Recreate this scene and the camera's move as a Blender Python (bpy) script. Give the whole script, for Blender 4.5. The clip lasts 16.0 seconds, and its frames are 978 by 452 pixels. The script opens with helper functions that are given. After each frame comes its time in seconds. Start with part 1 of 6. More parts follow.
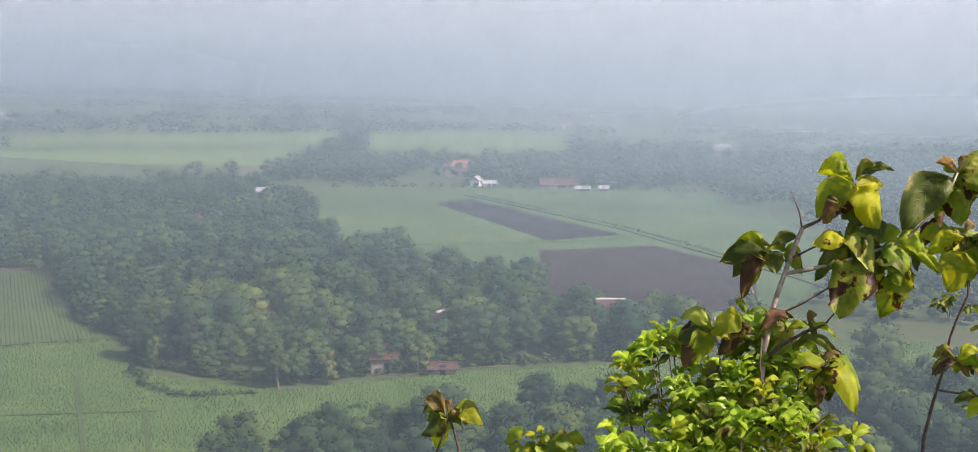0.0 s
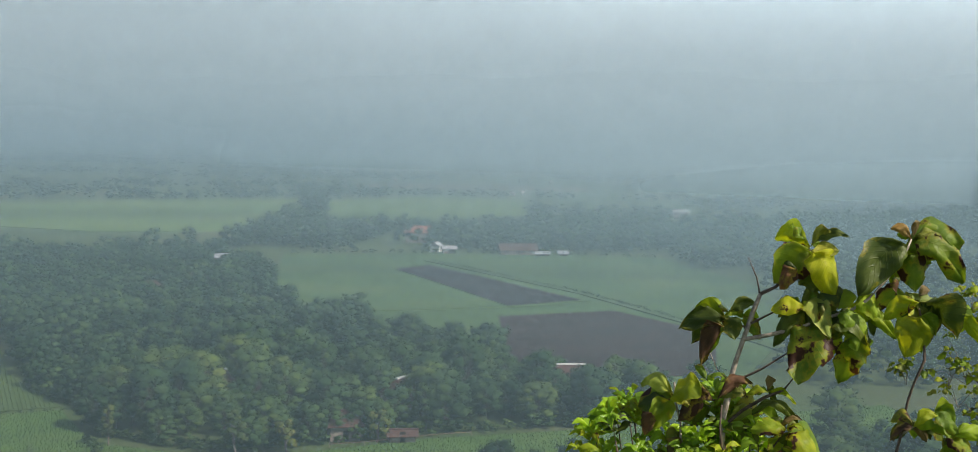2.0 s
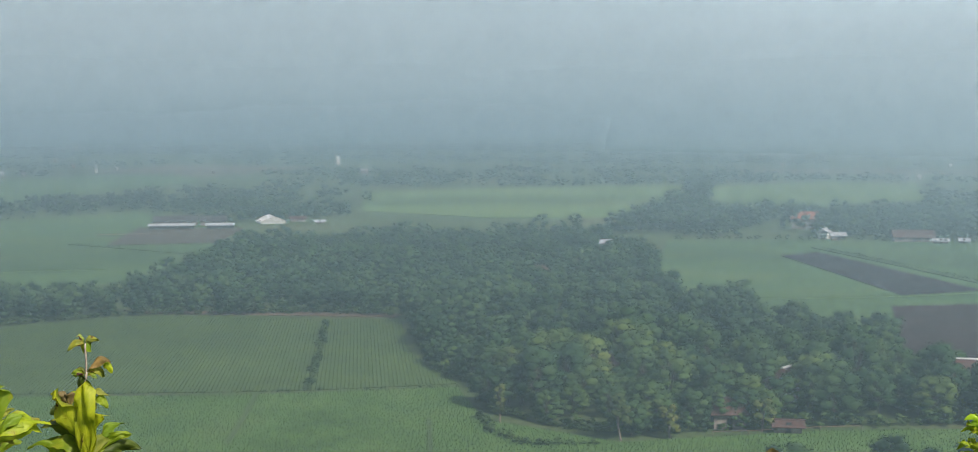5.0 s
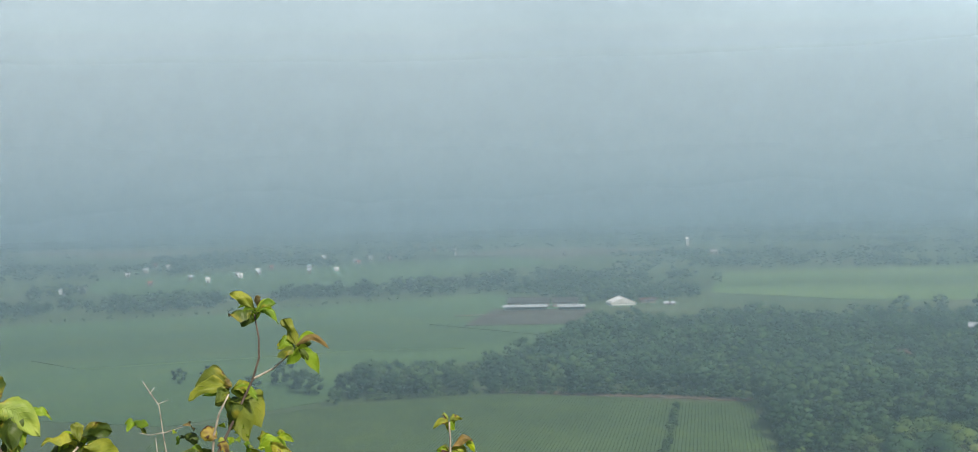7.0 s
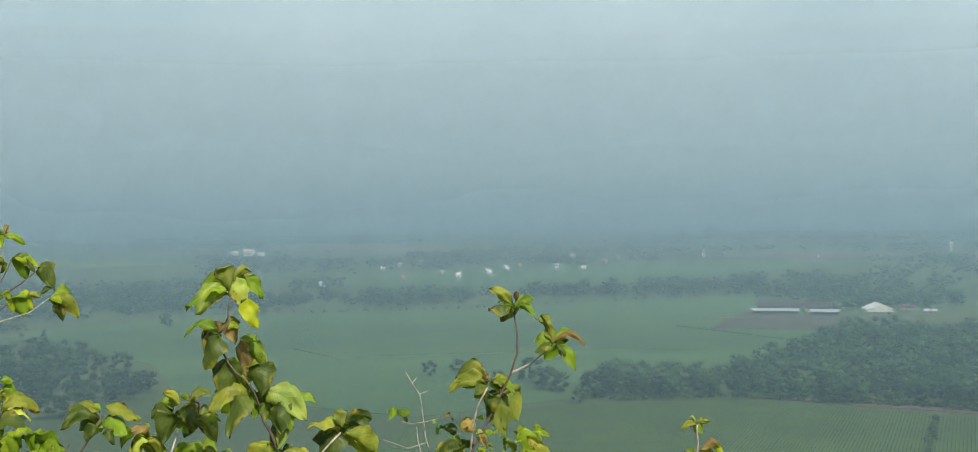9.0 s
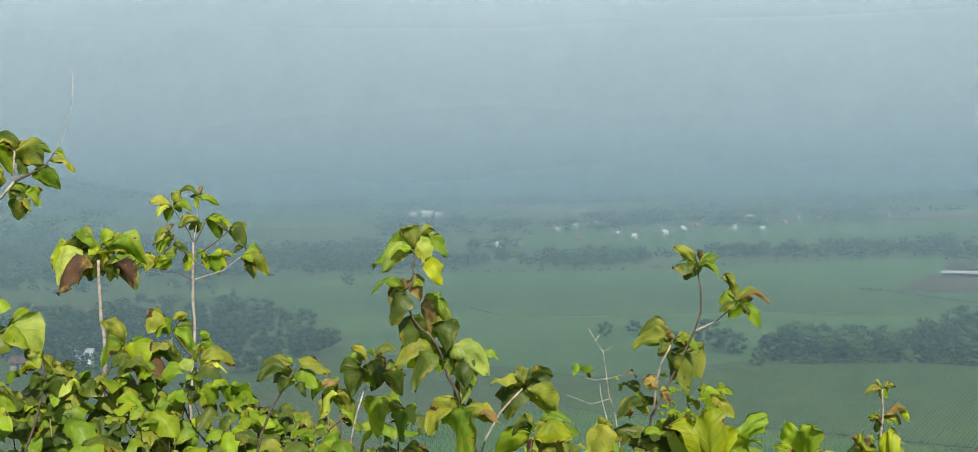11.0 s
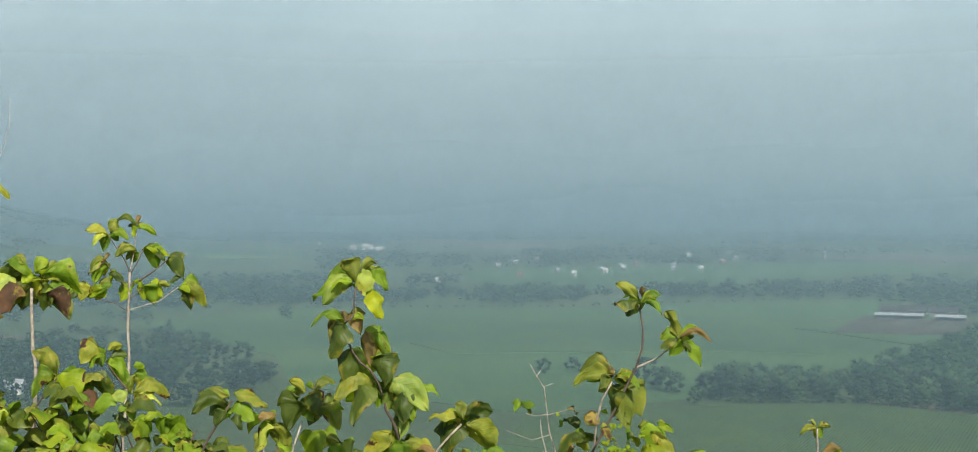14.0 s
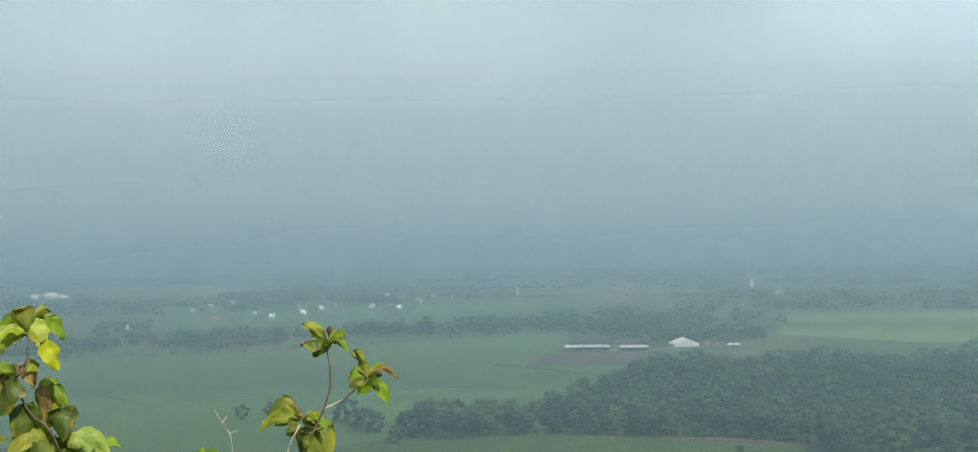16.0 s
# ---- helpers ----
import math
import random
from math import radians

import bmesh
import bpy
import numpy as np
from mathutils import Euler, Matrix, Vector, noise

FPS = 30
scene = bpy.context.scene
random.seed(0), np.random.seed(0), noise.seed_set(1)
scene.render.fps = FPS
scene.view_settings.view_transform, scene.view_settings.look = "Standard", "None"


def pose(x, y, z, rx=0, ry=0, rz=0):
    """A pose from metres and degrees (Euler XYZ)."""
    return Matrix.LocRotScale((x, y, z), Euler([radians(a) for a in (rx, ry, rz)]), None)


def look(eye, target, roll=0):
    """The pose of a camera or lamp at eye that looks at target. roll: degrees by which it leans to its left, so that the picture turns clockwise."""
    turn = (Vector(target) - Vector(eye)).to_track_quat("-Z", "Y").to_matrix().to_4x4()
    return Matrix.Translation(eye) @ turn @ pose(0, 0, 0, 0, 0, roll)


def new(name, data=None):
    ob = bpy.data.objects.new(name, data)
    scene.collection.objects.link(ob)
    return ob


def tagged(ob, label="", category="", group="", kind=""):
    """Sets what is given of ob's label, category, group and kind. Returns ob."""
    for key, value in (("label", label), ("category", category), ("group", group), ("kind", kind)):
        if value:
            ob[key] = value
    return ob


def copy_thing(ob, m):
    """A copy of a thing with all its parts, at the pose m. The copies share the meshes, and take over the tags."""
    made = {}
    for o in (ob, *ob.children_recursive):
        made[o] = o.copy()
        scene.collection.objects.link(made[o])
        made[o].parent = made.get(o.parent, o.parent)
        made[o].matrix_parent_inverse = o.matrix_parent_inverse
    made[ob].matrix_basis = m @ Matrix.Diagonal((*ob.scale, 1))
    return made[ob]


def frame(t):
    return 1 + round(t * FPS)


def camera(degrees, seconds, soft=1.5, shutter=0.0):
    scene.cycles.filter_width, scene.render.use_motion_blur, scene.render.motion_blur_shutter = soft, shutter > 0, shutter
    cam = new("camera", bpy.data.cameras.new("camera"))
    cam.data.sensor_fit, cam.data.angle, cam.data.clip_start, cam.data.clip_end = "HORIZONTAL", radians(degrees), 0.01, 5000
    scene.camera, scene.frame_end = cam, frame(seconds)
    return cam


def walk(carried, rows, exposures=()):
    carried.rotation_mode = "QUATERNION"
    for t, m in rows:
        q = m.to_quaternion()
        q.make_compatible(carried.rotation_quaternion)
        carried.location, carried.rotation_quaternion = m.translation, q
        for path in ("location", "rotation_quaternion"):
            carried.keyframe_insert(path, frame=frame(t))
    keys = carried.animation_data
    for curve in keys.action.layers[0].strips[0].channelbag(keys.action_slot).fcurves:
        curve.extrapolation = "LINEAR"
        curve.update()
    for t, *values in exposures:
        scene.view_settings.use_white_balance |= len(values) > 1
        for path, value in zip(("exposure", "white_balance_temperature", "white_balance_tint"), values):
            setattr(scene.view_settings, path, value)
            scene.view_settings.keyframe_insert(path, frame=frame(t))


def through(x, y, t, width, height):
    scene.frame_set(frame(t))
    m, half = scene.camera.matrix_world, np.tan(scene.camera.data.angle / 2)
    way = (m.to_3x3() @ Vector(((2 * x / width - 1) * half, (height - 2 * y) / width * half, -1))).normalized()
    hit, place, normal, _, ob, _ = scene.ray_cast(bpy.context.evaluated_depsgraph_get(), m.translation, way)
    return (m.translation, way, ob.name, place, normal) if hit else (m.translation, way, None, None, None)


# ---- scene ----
cam = camera(41.81, 16.0, 0.9)
PATH = [
    (0.0, pose(0.000, 0.000, 55.000, 83.000, -1.035, 0.000)),
    (0.5, pose(0.004, 0.010, 54.999, 83.566, -1.972, -3.443)),
    (1.0, pose(-0.001, -0.002, 55.003, 84.743, -1.518, -3.886)),
    (1.5, pose(-0.002, -0.008, 55.006, 86.063, -1.303, -2.686)),
    (2.0, pose(-0.000, -0.010, 55.008, 85.965, -1.038, -1.800)),
    (2.5, pose(-0.013, -0.045, 55.015, 86.648, -0.764, 0.125)),
    (3.0, pose(-0.025, -0.028, 55.011, 85.974, -0.222, 4.810)),
    (3.5, pose(-0.036, -0.017, 55.007, 85.936, -0.407, 7.989)),
    (3.7, pose(-0.032, -0.008, 55.001, 85.898, -0.365, 9.067)),
    (5.8, pose(0.071, 0.051, 54.980, 85.020, 0.504, 16.628)),
    (6.0, pose(0.059, 0.046, 54.976, 85.748, 0.630, 16.358)),
    (6.5, pose(0.024, 0.011, 55.005, 87.311, 0.676, 22.820)),
    (7.0, pose(-0.008, 0.021, 55.008, 89.107, 1.451, 30.687)),
    (7.5, pose(-0.035, 0.040, 55.006, 90.218, 1.201, 34.464)),
    (8.0, pose(-0.038, 0.037, 55.005, 90.373, 1.159, 37.828)),
    (8.5, pose(-0.028, 0.018, 55.006, 89.970, 1.114, 40.938)),
    (9.0, pose(-0.025, 0.005, 55.007, 89.279, 0.702, 41.753)),
    (9.5, pose(-0.028, 0.004, 55.007, 87.924, 0.848, 41.969)),
    (10.0, pose(-0.018, -0.016, 55.009, 87.674, 1.377, 45.783)),
    (10.2, pose(-0.011, -0.028, 55.005, 87.194, 1.524, 47.661)),
    (12.5, pose(-0.027, -0.031, 55.002, 88.702, 0.370, 50.480)),
    (13.0, pose(-0.029, -0.027, 55.000, 88.429, -0.035, 49.175)),
    (13.5, pose(-0.027, -0.029, 55.001, 88.887, 0.139, 49.545)),
    (14.0, pose(-0.025, -0.029, 55.000, 89.193, -0.064, 46.963)),
    (14.5, pose(-0.022, -0.026, 54.998, 89.057, -0.409, 42.661)),
    (15.0, pose(-0.028, -0.015, 54.998, 89.639, -0.559, 39.756)),
    (15.5, pose(-0.023, -0.014, 54.996, 89.352, 0.286, 39.164)),
    (16.0, pose(-0.025, 0.011, 54.994, 90.922, 1.030, 33.482)),
]
EXPOSURES = [(0.0, 0.55, 6950, 37), (0.6, 0.44, 6880, 33), (1.2, 0.12, 6720, 24), (2.0, 0.01, 6650, 17), (3.5, 0.02, 6600, 16),
             (6.0, 0.17, 6550, 18), (7.0, 0.12, 6500, 14), (9.0, 0.08, 6450, 10), (10.0, 0.14, 6450, 11), (13.5, 0.10, 6450, 11), (16.0, 0.08, 6450, 11)]

walk(cam, PATH, EXPOSURES)

# ---- world, sun, morning mist ----
SUN_AZ = 118.0      # degrees to the right of +y
SUN_EL = 44.0
world = bpy.data.worlds.new("sky")
scene.world = world
world.use_nodes = True
wn = world.node_tree
sky = wn.nodes.new("ShaderNodeTexSky")
sky.sky_type = "NISHITA"
sky.sun_disc = False
sky.sun_elevation = radians(SUN_EL)
sky.sun_rotation = radians(SUN_AZ)
sky.air_density, sky.dust_density = 1.0, 3.0
wn.nodes["Background"].inputs[1].default_value = 0.075
wn.links.new(sky.outputs[0], wn.nodes["Background"].inputs[0])

sun = new("sun", bpy.data.lights.new("sun", "SUN"))
sun.data.energy, sun.data.angle, sun.data.color = 4.5, radians(0.6), (1.0, 0.93, 0.80)
az, el = radians(SUN_AZ), radians(SUN_EL)
sun.matrix_world = look((math.sin(az) * math.cos(el) * 300, math.cos(az) * math.cos(el) * 300, 300 * math.sin(el) + 60), (0, 0, 60))


# ---- materials ----
def material(name):
    m = bpy.data.materials.new(name)
    m.use_nodes = True
    n = m.node_tree
    return m, n, n.nodes["Principled BSDF"]


def noise_node(n, scale, detail=4.0, rough=0.6, coords="Object"):
    tc = n.nodes.new("ShaderNodeTexCoord")
    t = n.nodes.new("ShaderNodeTexNoise")
    t.inputs["Scale"].default_value = scale
    t.inputs["Detail"].default_value = detail
    t.inputs["Roughness"].default_value = rough
    n.links.new(tc.outputs[coords], t.inputs["Vector"])
    return t


def ramp(n, fac, stops):
    r = n.nodes.new("ShaderNodeValToRGB")
    e = r.color_ramp.elements
    while len(e) < len(stops):
        e.new(0.5)
    for k, (p, c) in zip(e, stops):
        k.position, k.color = p, (*c, 1)
    n.links.new(fac, r.inputs[0])
    return r


def mix(n, fac, a, b, mode="MIX"):
    x = n.nodes.new("ShaderNodeMix")
    x.data_type, x.blend_type = "RGBA", mode
    for s, v in ((0, fac), (6, a), (7, b)):
        if isinstance(v, bpy.types.NodeSocket):
            n.links.new(v, x.inputs[s])
        elif s == 0:
            x.inputs[0].default_value = v
        else:
            x.inputs[s].default_value = (*v, 1)
    return x.outputs[2]


def bump(n, b, height, strength, distance):
    k = n.nodes.new("ShaderNodeBump")
    k.inputs["Strength"].default_value, k.inputs["Distance"].default_value = strength, distance
    n.links.new(height, k.inputs["Height"])
    n.links.new(k.outputs[0], b.inputs["Normal"])


def ground_like(name, dark, mid, light, big, fine, rough=0.95, relief=0.2):
    """Soil or low crop: patches at one scale, clods or blades at another."""
    m, n, b = material(name)
    n1, n2 = noise_node(n, big, 5), noise_node(n, fine, 3, 0.7)
    r1 = ramp(n, n1.outputs[0], ((0.3, dark), (0.5, mid), (0.72, light)))
    r2 = ramp(n, n2.outputs[0], ((0.3, (0.55, 0.55, 0.55)), (0.7, (1.25, 1.25, 1.25))))
    n.links.new(mix(n, 1.0, r1.outputs[0], r2.outputs[0], "MULTIPLY"), b.inputs["Base Color"])
    b.inputs["Roughness"].default_value = rough
    b.inputs["Specular IOR Level"].default_value = 0.15
    bump(n, b, n2.outputs[0], 0.8, relief)
    return m


def foliage(name, dark, mid, light, tip, through=0.25):
    """Many small leaves: colour by clump and by tree, some light let through."""
    m, n, b = material(name)
    g = n.nodes.new("ShaderNodeNewGeometry")
    o = n.nodes.new("ShaderNodeObjectInfo")
    r1 = ramp(n, g.outputs["Random Per Island"], ((0.0, dark), (0.4, mid), (0.72, light), (0.93, tip)))
    big = noise_node(n, 0.09, 2, 0.5)
    clump = noise_node(n, 0.24, 3, 0.55)
    r2 = ramp(n, o.outputs["Random"], ((0.0, (0.50, 0.64, 0.78)), (0.5, (1.0, 1.0, 1.0)), (0.85, (1.4, 1.25, 1.0)), (1.0, (1.8, 1.4, 1.0))))
    r3 = ramp(n, big.outputs[0], ((0.36, (0.55, 0.66, 0.78)), (0.5, (1.0, 1.0, 1.0)), (0.66, (1.5, 1.32, 1.05))))
    c = mix(n, 1.0, r1.outputs[0], r2.outputs[0], "MULTIPLY")
    c = mix(n, 1.0, c, r3.outputs[0], "MULTIPLY")
    r4 = ramp(n, clump.outputs[0], ((0.36, (0.80, 0.84, 0.88)), (0.5, (1.0, 1.0, 1.0)), (0.64, (1.25, 1.2, 1.08))))
    c = mix(n, 1.0, c, r4.outputs[0], "MULTIPLY")
    n.links.new(c, b.inputs["Base Color"])
    b.inputs["Roughness"].default_value = 0.85
    b.inputs["Specular IOR Level"].default_value = 0.1
    t = n.nodes.new("ShaderNodeBsdfTranslucent")
    n.links.new(c, t.inputs[0])
    a = n.nodes.new("ShaderNodeMixShader")
    a.inputs[0].default_value = through
    out = n.nodes["Material Output"]
    n.links.new(b.outputs[0], a.inputs[1])
    n.links.new(t.outputs[0], a.inputs[2])
    n.links.new(a.outputs[0], out.inputs[0])
    return m


M_PLAIN = ground_like("farmland", (0.048, 0.080, 0.026), (0.066, 0.105, 0.036), (0.105, 0.115, 0.055), 0.012, 0.6)
M_GRASS = ground_like("light_green_crop", (0.06, 0.125, 0.027), (0.082, 0.165, 0.04), (0.11, 0.185, 0.052), 0.05, 0.9)
M_PALEFIELD = ground_like("ripening_rice", (0.085, 0.155, 0.04), (0.11, 0.185, 0.052), (0.15, 0.21, 0.07), 0.012, 0.3)
M_CROP = ground_like("row_crop_soil", (0.055, 0.095, 0.03), (0.065, 0.115, 0.035), (0.08, 0.13, 0.045), 0.04, 1.2)
M_RICE = ground_like("rice_field", (0.046, 0.100, 0.036), (0.067, 0.133, 0.045), (0.100, 0.156, 0.056), 0.03, 0.5)
M_DARK = ground_like("ploughed_dark_soil", (0.020, 0.018, 0.021), (0.027, 0.024, 0.026), (0.036, 0.031, 0.031), 0.06, 1.5)
M_RED = ground_like("ploughed_red_soil", (0.030, 0.022, 0.022), (0.038, 0.027, 0.026), (0.048, 0.033, 0.03), 0.06, 1.5)
M_FARMSOIL = ground_like("dull_brown_soil", (0.060, 0.062, 0.042), (0.085, 0.076, 0.055), (0.11, 0.092, 0.068), 0.05, 1.5)
M_FALLOW = ground_like("pale_stubble", (0.12, 0.125, 0.08), (0.17, 0.16, 0.11), (0.21, 0.195, 0.14), 0.02, 0.3)
M_EARTH = ground_like("bare_earth", (0.09, 0.07, 0.05), (0.13, 0.10, 0.07), (0.17, 0.13, 0.09), 0.1, 2.0)
M_TREE = foliage("broad_tree_leaves", (0.040, 0.084, 0.029), (0.045, 0.092, 0.032), (0.051, 0.100, 0.035), (0.064, 0.112, 0.043), 0.2)
M_TREE2 = foliage("dark_tree_leaves", (0.026, 0.060, 0.026), (0.029, 0.066, 0.028), (0.034, 0.074, 0.031), (0.044, 0.086, 0.036), 0.2)
M_PALE = foliage("pale_tree_leaves", (0.06, 0.09, 0.02), (0.11, 0.15, 0.035), (0.17, 0.20, 0.05), (0.24, 0.24, 0.08))
M_FAR = foliage("far_wood_leaves", (0.024, 0.054, 0.022), (0.027, 0.059, 0.025), (0.031, 0.065, 0.027), (0.036, 0.071, 0.030), 0.2)
M_BLADE = foliage("crop_blades", (0.045, 0.105, 0.02), (0.07, 0.145, 0.03), (0.10, 0.185, 0.045), (0.15, 0.21, 0.07), 0.35)
M_ROWBLADE = foliage("row_crop_blades", (0.045, 0.09, 0.025), (0.058, 0.115, 0.032), (0.074, 0.135, 0.038), (0.095, 0.155, 0.05), 0.3)


def plain_surface(name, col, col2, scale, rough=0.8, metal=0.0, relief=0.0):
    m, n, b = material(name)
    t = noise_node(n, scale, 6, 0.65)
    r = ramp(n, t.outputs[0], ((0.3, col2), (0.6, col)))
    n.links.new(r.outputs[0], b.inputs["Base Color"])
    b.inputs["Roughness"].default_value, b.inputs["Metallic"].default_value = rough, metal
    if relief:
        bump(n, b, t.outputs[0], 0.6, relief)
    return m


M_TILE = plain_surface("red_clay_tile", (0.34, 0.12, 0.075), (0.20, 0.075, 0.05), 1.3, 0.85, 0, 0.05)
M_OLDTILE = plain_surface("weathered_clay_tile", (0.092, 0.046, 0.036), (0.048, 0.03, 0.027), 1.1, 0.9, 0, 0.05)
M_WHITE = plain_surface("white_limewash", (0.80, 0.80, 0.78), (0.66, 0.66, 0.63), 0.8, 0.8)
M_ZINC = plain_surface("zinc_sheet", (0.52, 0.54, 0.56), (0.36, 0.38, 0.41), 0.6, 0.45, 0.3)
M_WALL = plain_surface("plastered_wall", (0.26, 0.23, 0.20), (0.16, 0.14, 0.12), 0.9, 0.9)
# near-black colour for the shade inside doors, windows and open sheds
M_SHADE = plain_surface("painted_opening_shade", (0.03, 0.03, 0.03), (0.02, 0.02, 0.02), 1.0, 0.9)
M_DARKROOF = plain_surface("smoky_tile", (0.045, 0.036, 0.034), (0.026, 0.022, 0.022), 0.7, 0.9, 0, 0.03)
M_DARKBARK = plain_surface("dark_bark", (0.10, 0.085, 0.065), (0.045, 0.04, 0.03), 4.0, 0.95, 0, 0.01)
M_BARK = plain_surface("grey_bark", (0.22, 0.19, 0.15), (0.09, 0.075, 0.06), 6.0, 0.95, 0, 0.01)


# ---- builders ----
def mesh_of(name, verts, faces, mat, smooth=False):
    me = bpy.data.meshes.new(name)
    me.from_pydata([tuple(v) for v in verts], [], [tuple(f) for f in faces])
    me.materials.append(mat)
    if smooth:
        me.polygons.foreach_set("use_smooth", [True] * len(me.polygons))
    me.update()
    return me


def part(name, me, parent, label=""):
    ob = new(name, me)
    ob.parent = parent
    return tagged(ob, label) if label else ob


def empty(name, m=None):
    ob = new(name)
    ob.empty_display_size = 0.2
    if m is not None:
        ob.matrix_world = m
    return ob


def inside(x, y, poly):
    r = False
    for (x0, y0), (x1, y1) in zip(poly, poly[1:] + poly[:1]):
        if (y0 > y) != (y1 > y) and x < (x1 - x0) * (y - y0) / (y1 - y0) + x0:
            r = not r
    return r


def terrain(x, y):
    """The viewpoint's hill, the plain, and the wooded ridge beyond it."""
    r = math.hypot(x, y)
    k = math.sqrt(r * r + 4.0) - 2.0
    z = 6.0 * math.log(1.0 + math.exp((53.4 - 0.42 * k) / 6.0))
    z += 95.0 * math.exp(-(((x + 1750) / 420) ** 2 + ((y - 430) / 330) ** 2))
    z += 16.0 * math.exp(-(((x - 420) / 200) ** 2 + ((y - 640) / 260) ** 2))
    if r > 160:
        z += 0.5 * noise.noise(Vector((x * 0.006, y * 0.006, 3.0)))
    return z


# ---- ground, one sheet to the horizon ----
def build_ground():
    radii = [0.0] + [0.6 * 1.115 ** k for k in range(84)]
    radii = [r for r in radii if r < 4650] + [4680]
    seg = 120
    verts, faces = [(0, 0, terrain(0, 0))], []
    for r in radii[1:]:
        for k in range(seg):
            a = 2 * math.pi * k / seg
            x, y = r * math.sin(a), r * math.cos(a)
            verts.append((x, y, terrain(x, y)))
    for k in range(seg):
        faces.append((0, 1 + (k + 1) % seg, 1 + k))
    for j in range(len(radii) - 2):
        a, b = 1 + j * seg, 1 + (j + 1) * seg
        for k in range(seg):
            q = (k + 1) % seg
            faces.append((a + k, a + q, b + q, b + k))
    g = new("ground", mesh_of("ground", verts, faces, M_PLAIN, True))
    tagged(g, "green lowland plain of fields below a hillside", "ground", kind="structure")


build_ground()


def field(poly, mat, label, lift=0.12, step=8.0, name="field"):
    """A cultivated plot: a thin raised sheet that follows the ground, with an earthen rim."""
    n = len(poly)
    bm = bmesh.new()
    low = [bm.verts.new((x, y, terrain(x, y) - 0.5)) for x, y in poly]
    top = [bm.verts.new((x, y, terrain(x, y) + lift)) for x, y in poly]
    bm.faces.new(top)
    for k in range(n):
        bm.faces.new((low[k], low[(k + 1) % n], top[(k + 1) % n], top[k]))
    bmesh.ops.recalc_face_normals(bm, faces=bm.faces)
    bmesh.ops.triangulate(bm, faces=[f for f in bm.faces if len(f.verts) > 4])
    for _ in range(5):
        long = [e for e in bm.edges if e.calc_length() > step * 3]
        if not long:
            break
        bmesh.ops.subdivide_edges(bm, edges=long, cuts=1)
    bmesh.ops.triangulate(bm, faces=bm.faces)
    for v in bm.verts:
        if v.co.z > terrain(v.co.x, v.co.y) - 0.2:
            v.co.z = terrain(v.co.x, v.co.y) + lift
    me = bpy.data.meshes.new(name)
    bm.to_mesh(me)
    bm.free()
    me.materials.append(mat)
    return tagged(new(name, me), label, "field", kind="structure")


ROW_FIELD = [(-238, 236), (-226, 276), (-205, 306), (-183, 321), (-140, 325), (-115, 330), (-97, 285), (-76, 253), (-103, 240), (-120, 234), (-169, 219), (-215, 205)]
NEAR_FIELD = [(-215, 202), (-169, 216), (-120, 231), (-75, 250), (-62, 224), (-35, 213), (-2, 229), (34, 239), (60, 250), (92, 262), (96, 240), (62, 218), (20, 196), (-20, 188), (-60, 165), (-140, 150), (-230, 150)]
NORTH_FIELD = [(-74, 582), (-6, 592), (49, 592), (97, 578), (116, 470), (108, 400), (92, 345), (72, 296), (52, 272), (17, 290), (-22, 330), (-45, 350), (-63, 461)]
DARK_PLOT = [(-21, 520), (-7, 538), (45, 427), (20, 410)]
RED_PLOT = [(16, 386), (53, 400), (76, 356), (64, 296), (35, 282), (16, 300)]
WEST_FIELD = [(-560, 290), (-575, 400), (-490, 500), (-410, 690), (-340, 640), (-309, 588), (-250, 500), (-230, 420), (-249, 345), (-230, 290), (-241, 240), (-330, 225), (-400, 265)]
FAR_FIELD = [(-349, 916), (-257, 993), (-116, 1074), (-92, 848), (-120, 700), (-192, 690), (-277, 727)]
FAR_FIELD_B = [(-101, 1048), (-12, 1134), (63, 1107), (60, 900), (-40, 790), (-71, 790)]
FAR_FIELD_C = [(-1274, 530), (-1090, 640), (-1100, 760), (-1246, 898), (-1480, 985), (-1560, 800)]
field(NEAR_FIELD, M_GRASS, "light green weedy crop field at the foot of a hill")
field(ROW_FIELD, M_CROP, "dark green field planted in straight rows")
field(NORTH_FIELD, M_RICE, "pale green rice field beside ploughed plots")
field(DARK_PLOT, M_DARK, "dark ploughed soil plot in a green field", 0.3)
field(RED_PLOT, M_RED, "reddish brown ploughed soil plot by a wood", 0.3)
field(WEST_FIELD, M_RICE, "broad smooth green rice field before a tree belt")
field(FAR_FIELD, M_PALEFIELD, "pale yellow-green field beyond the woods", 0.15)
field(FAR_FIELD_B, M_PALEFIELD, "pale green field beyond a village", 0.15)
field(FAR_FIELD_C, M_PALEFIELD, "distant pale green field under mist", 0.15)
BEHIND_BELT = [(-690, 625), (-739, 659), (-844, 768), (-789, 915), (-750, 1054), (-684, 1231), (-550, 1040), (-560, 880), (-530, 760), (-600, 610)]
field(BEHIND_BELT, M_RICE, "green field strip behind a tree belt", 0.15, 20.0)
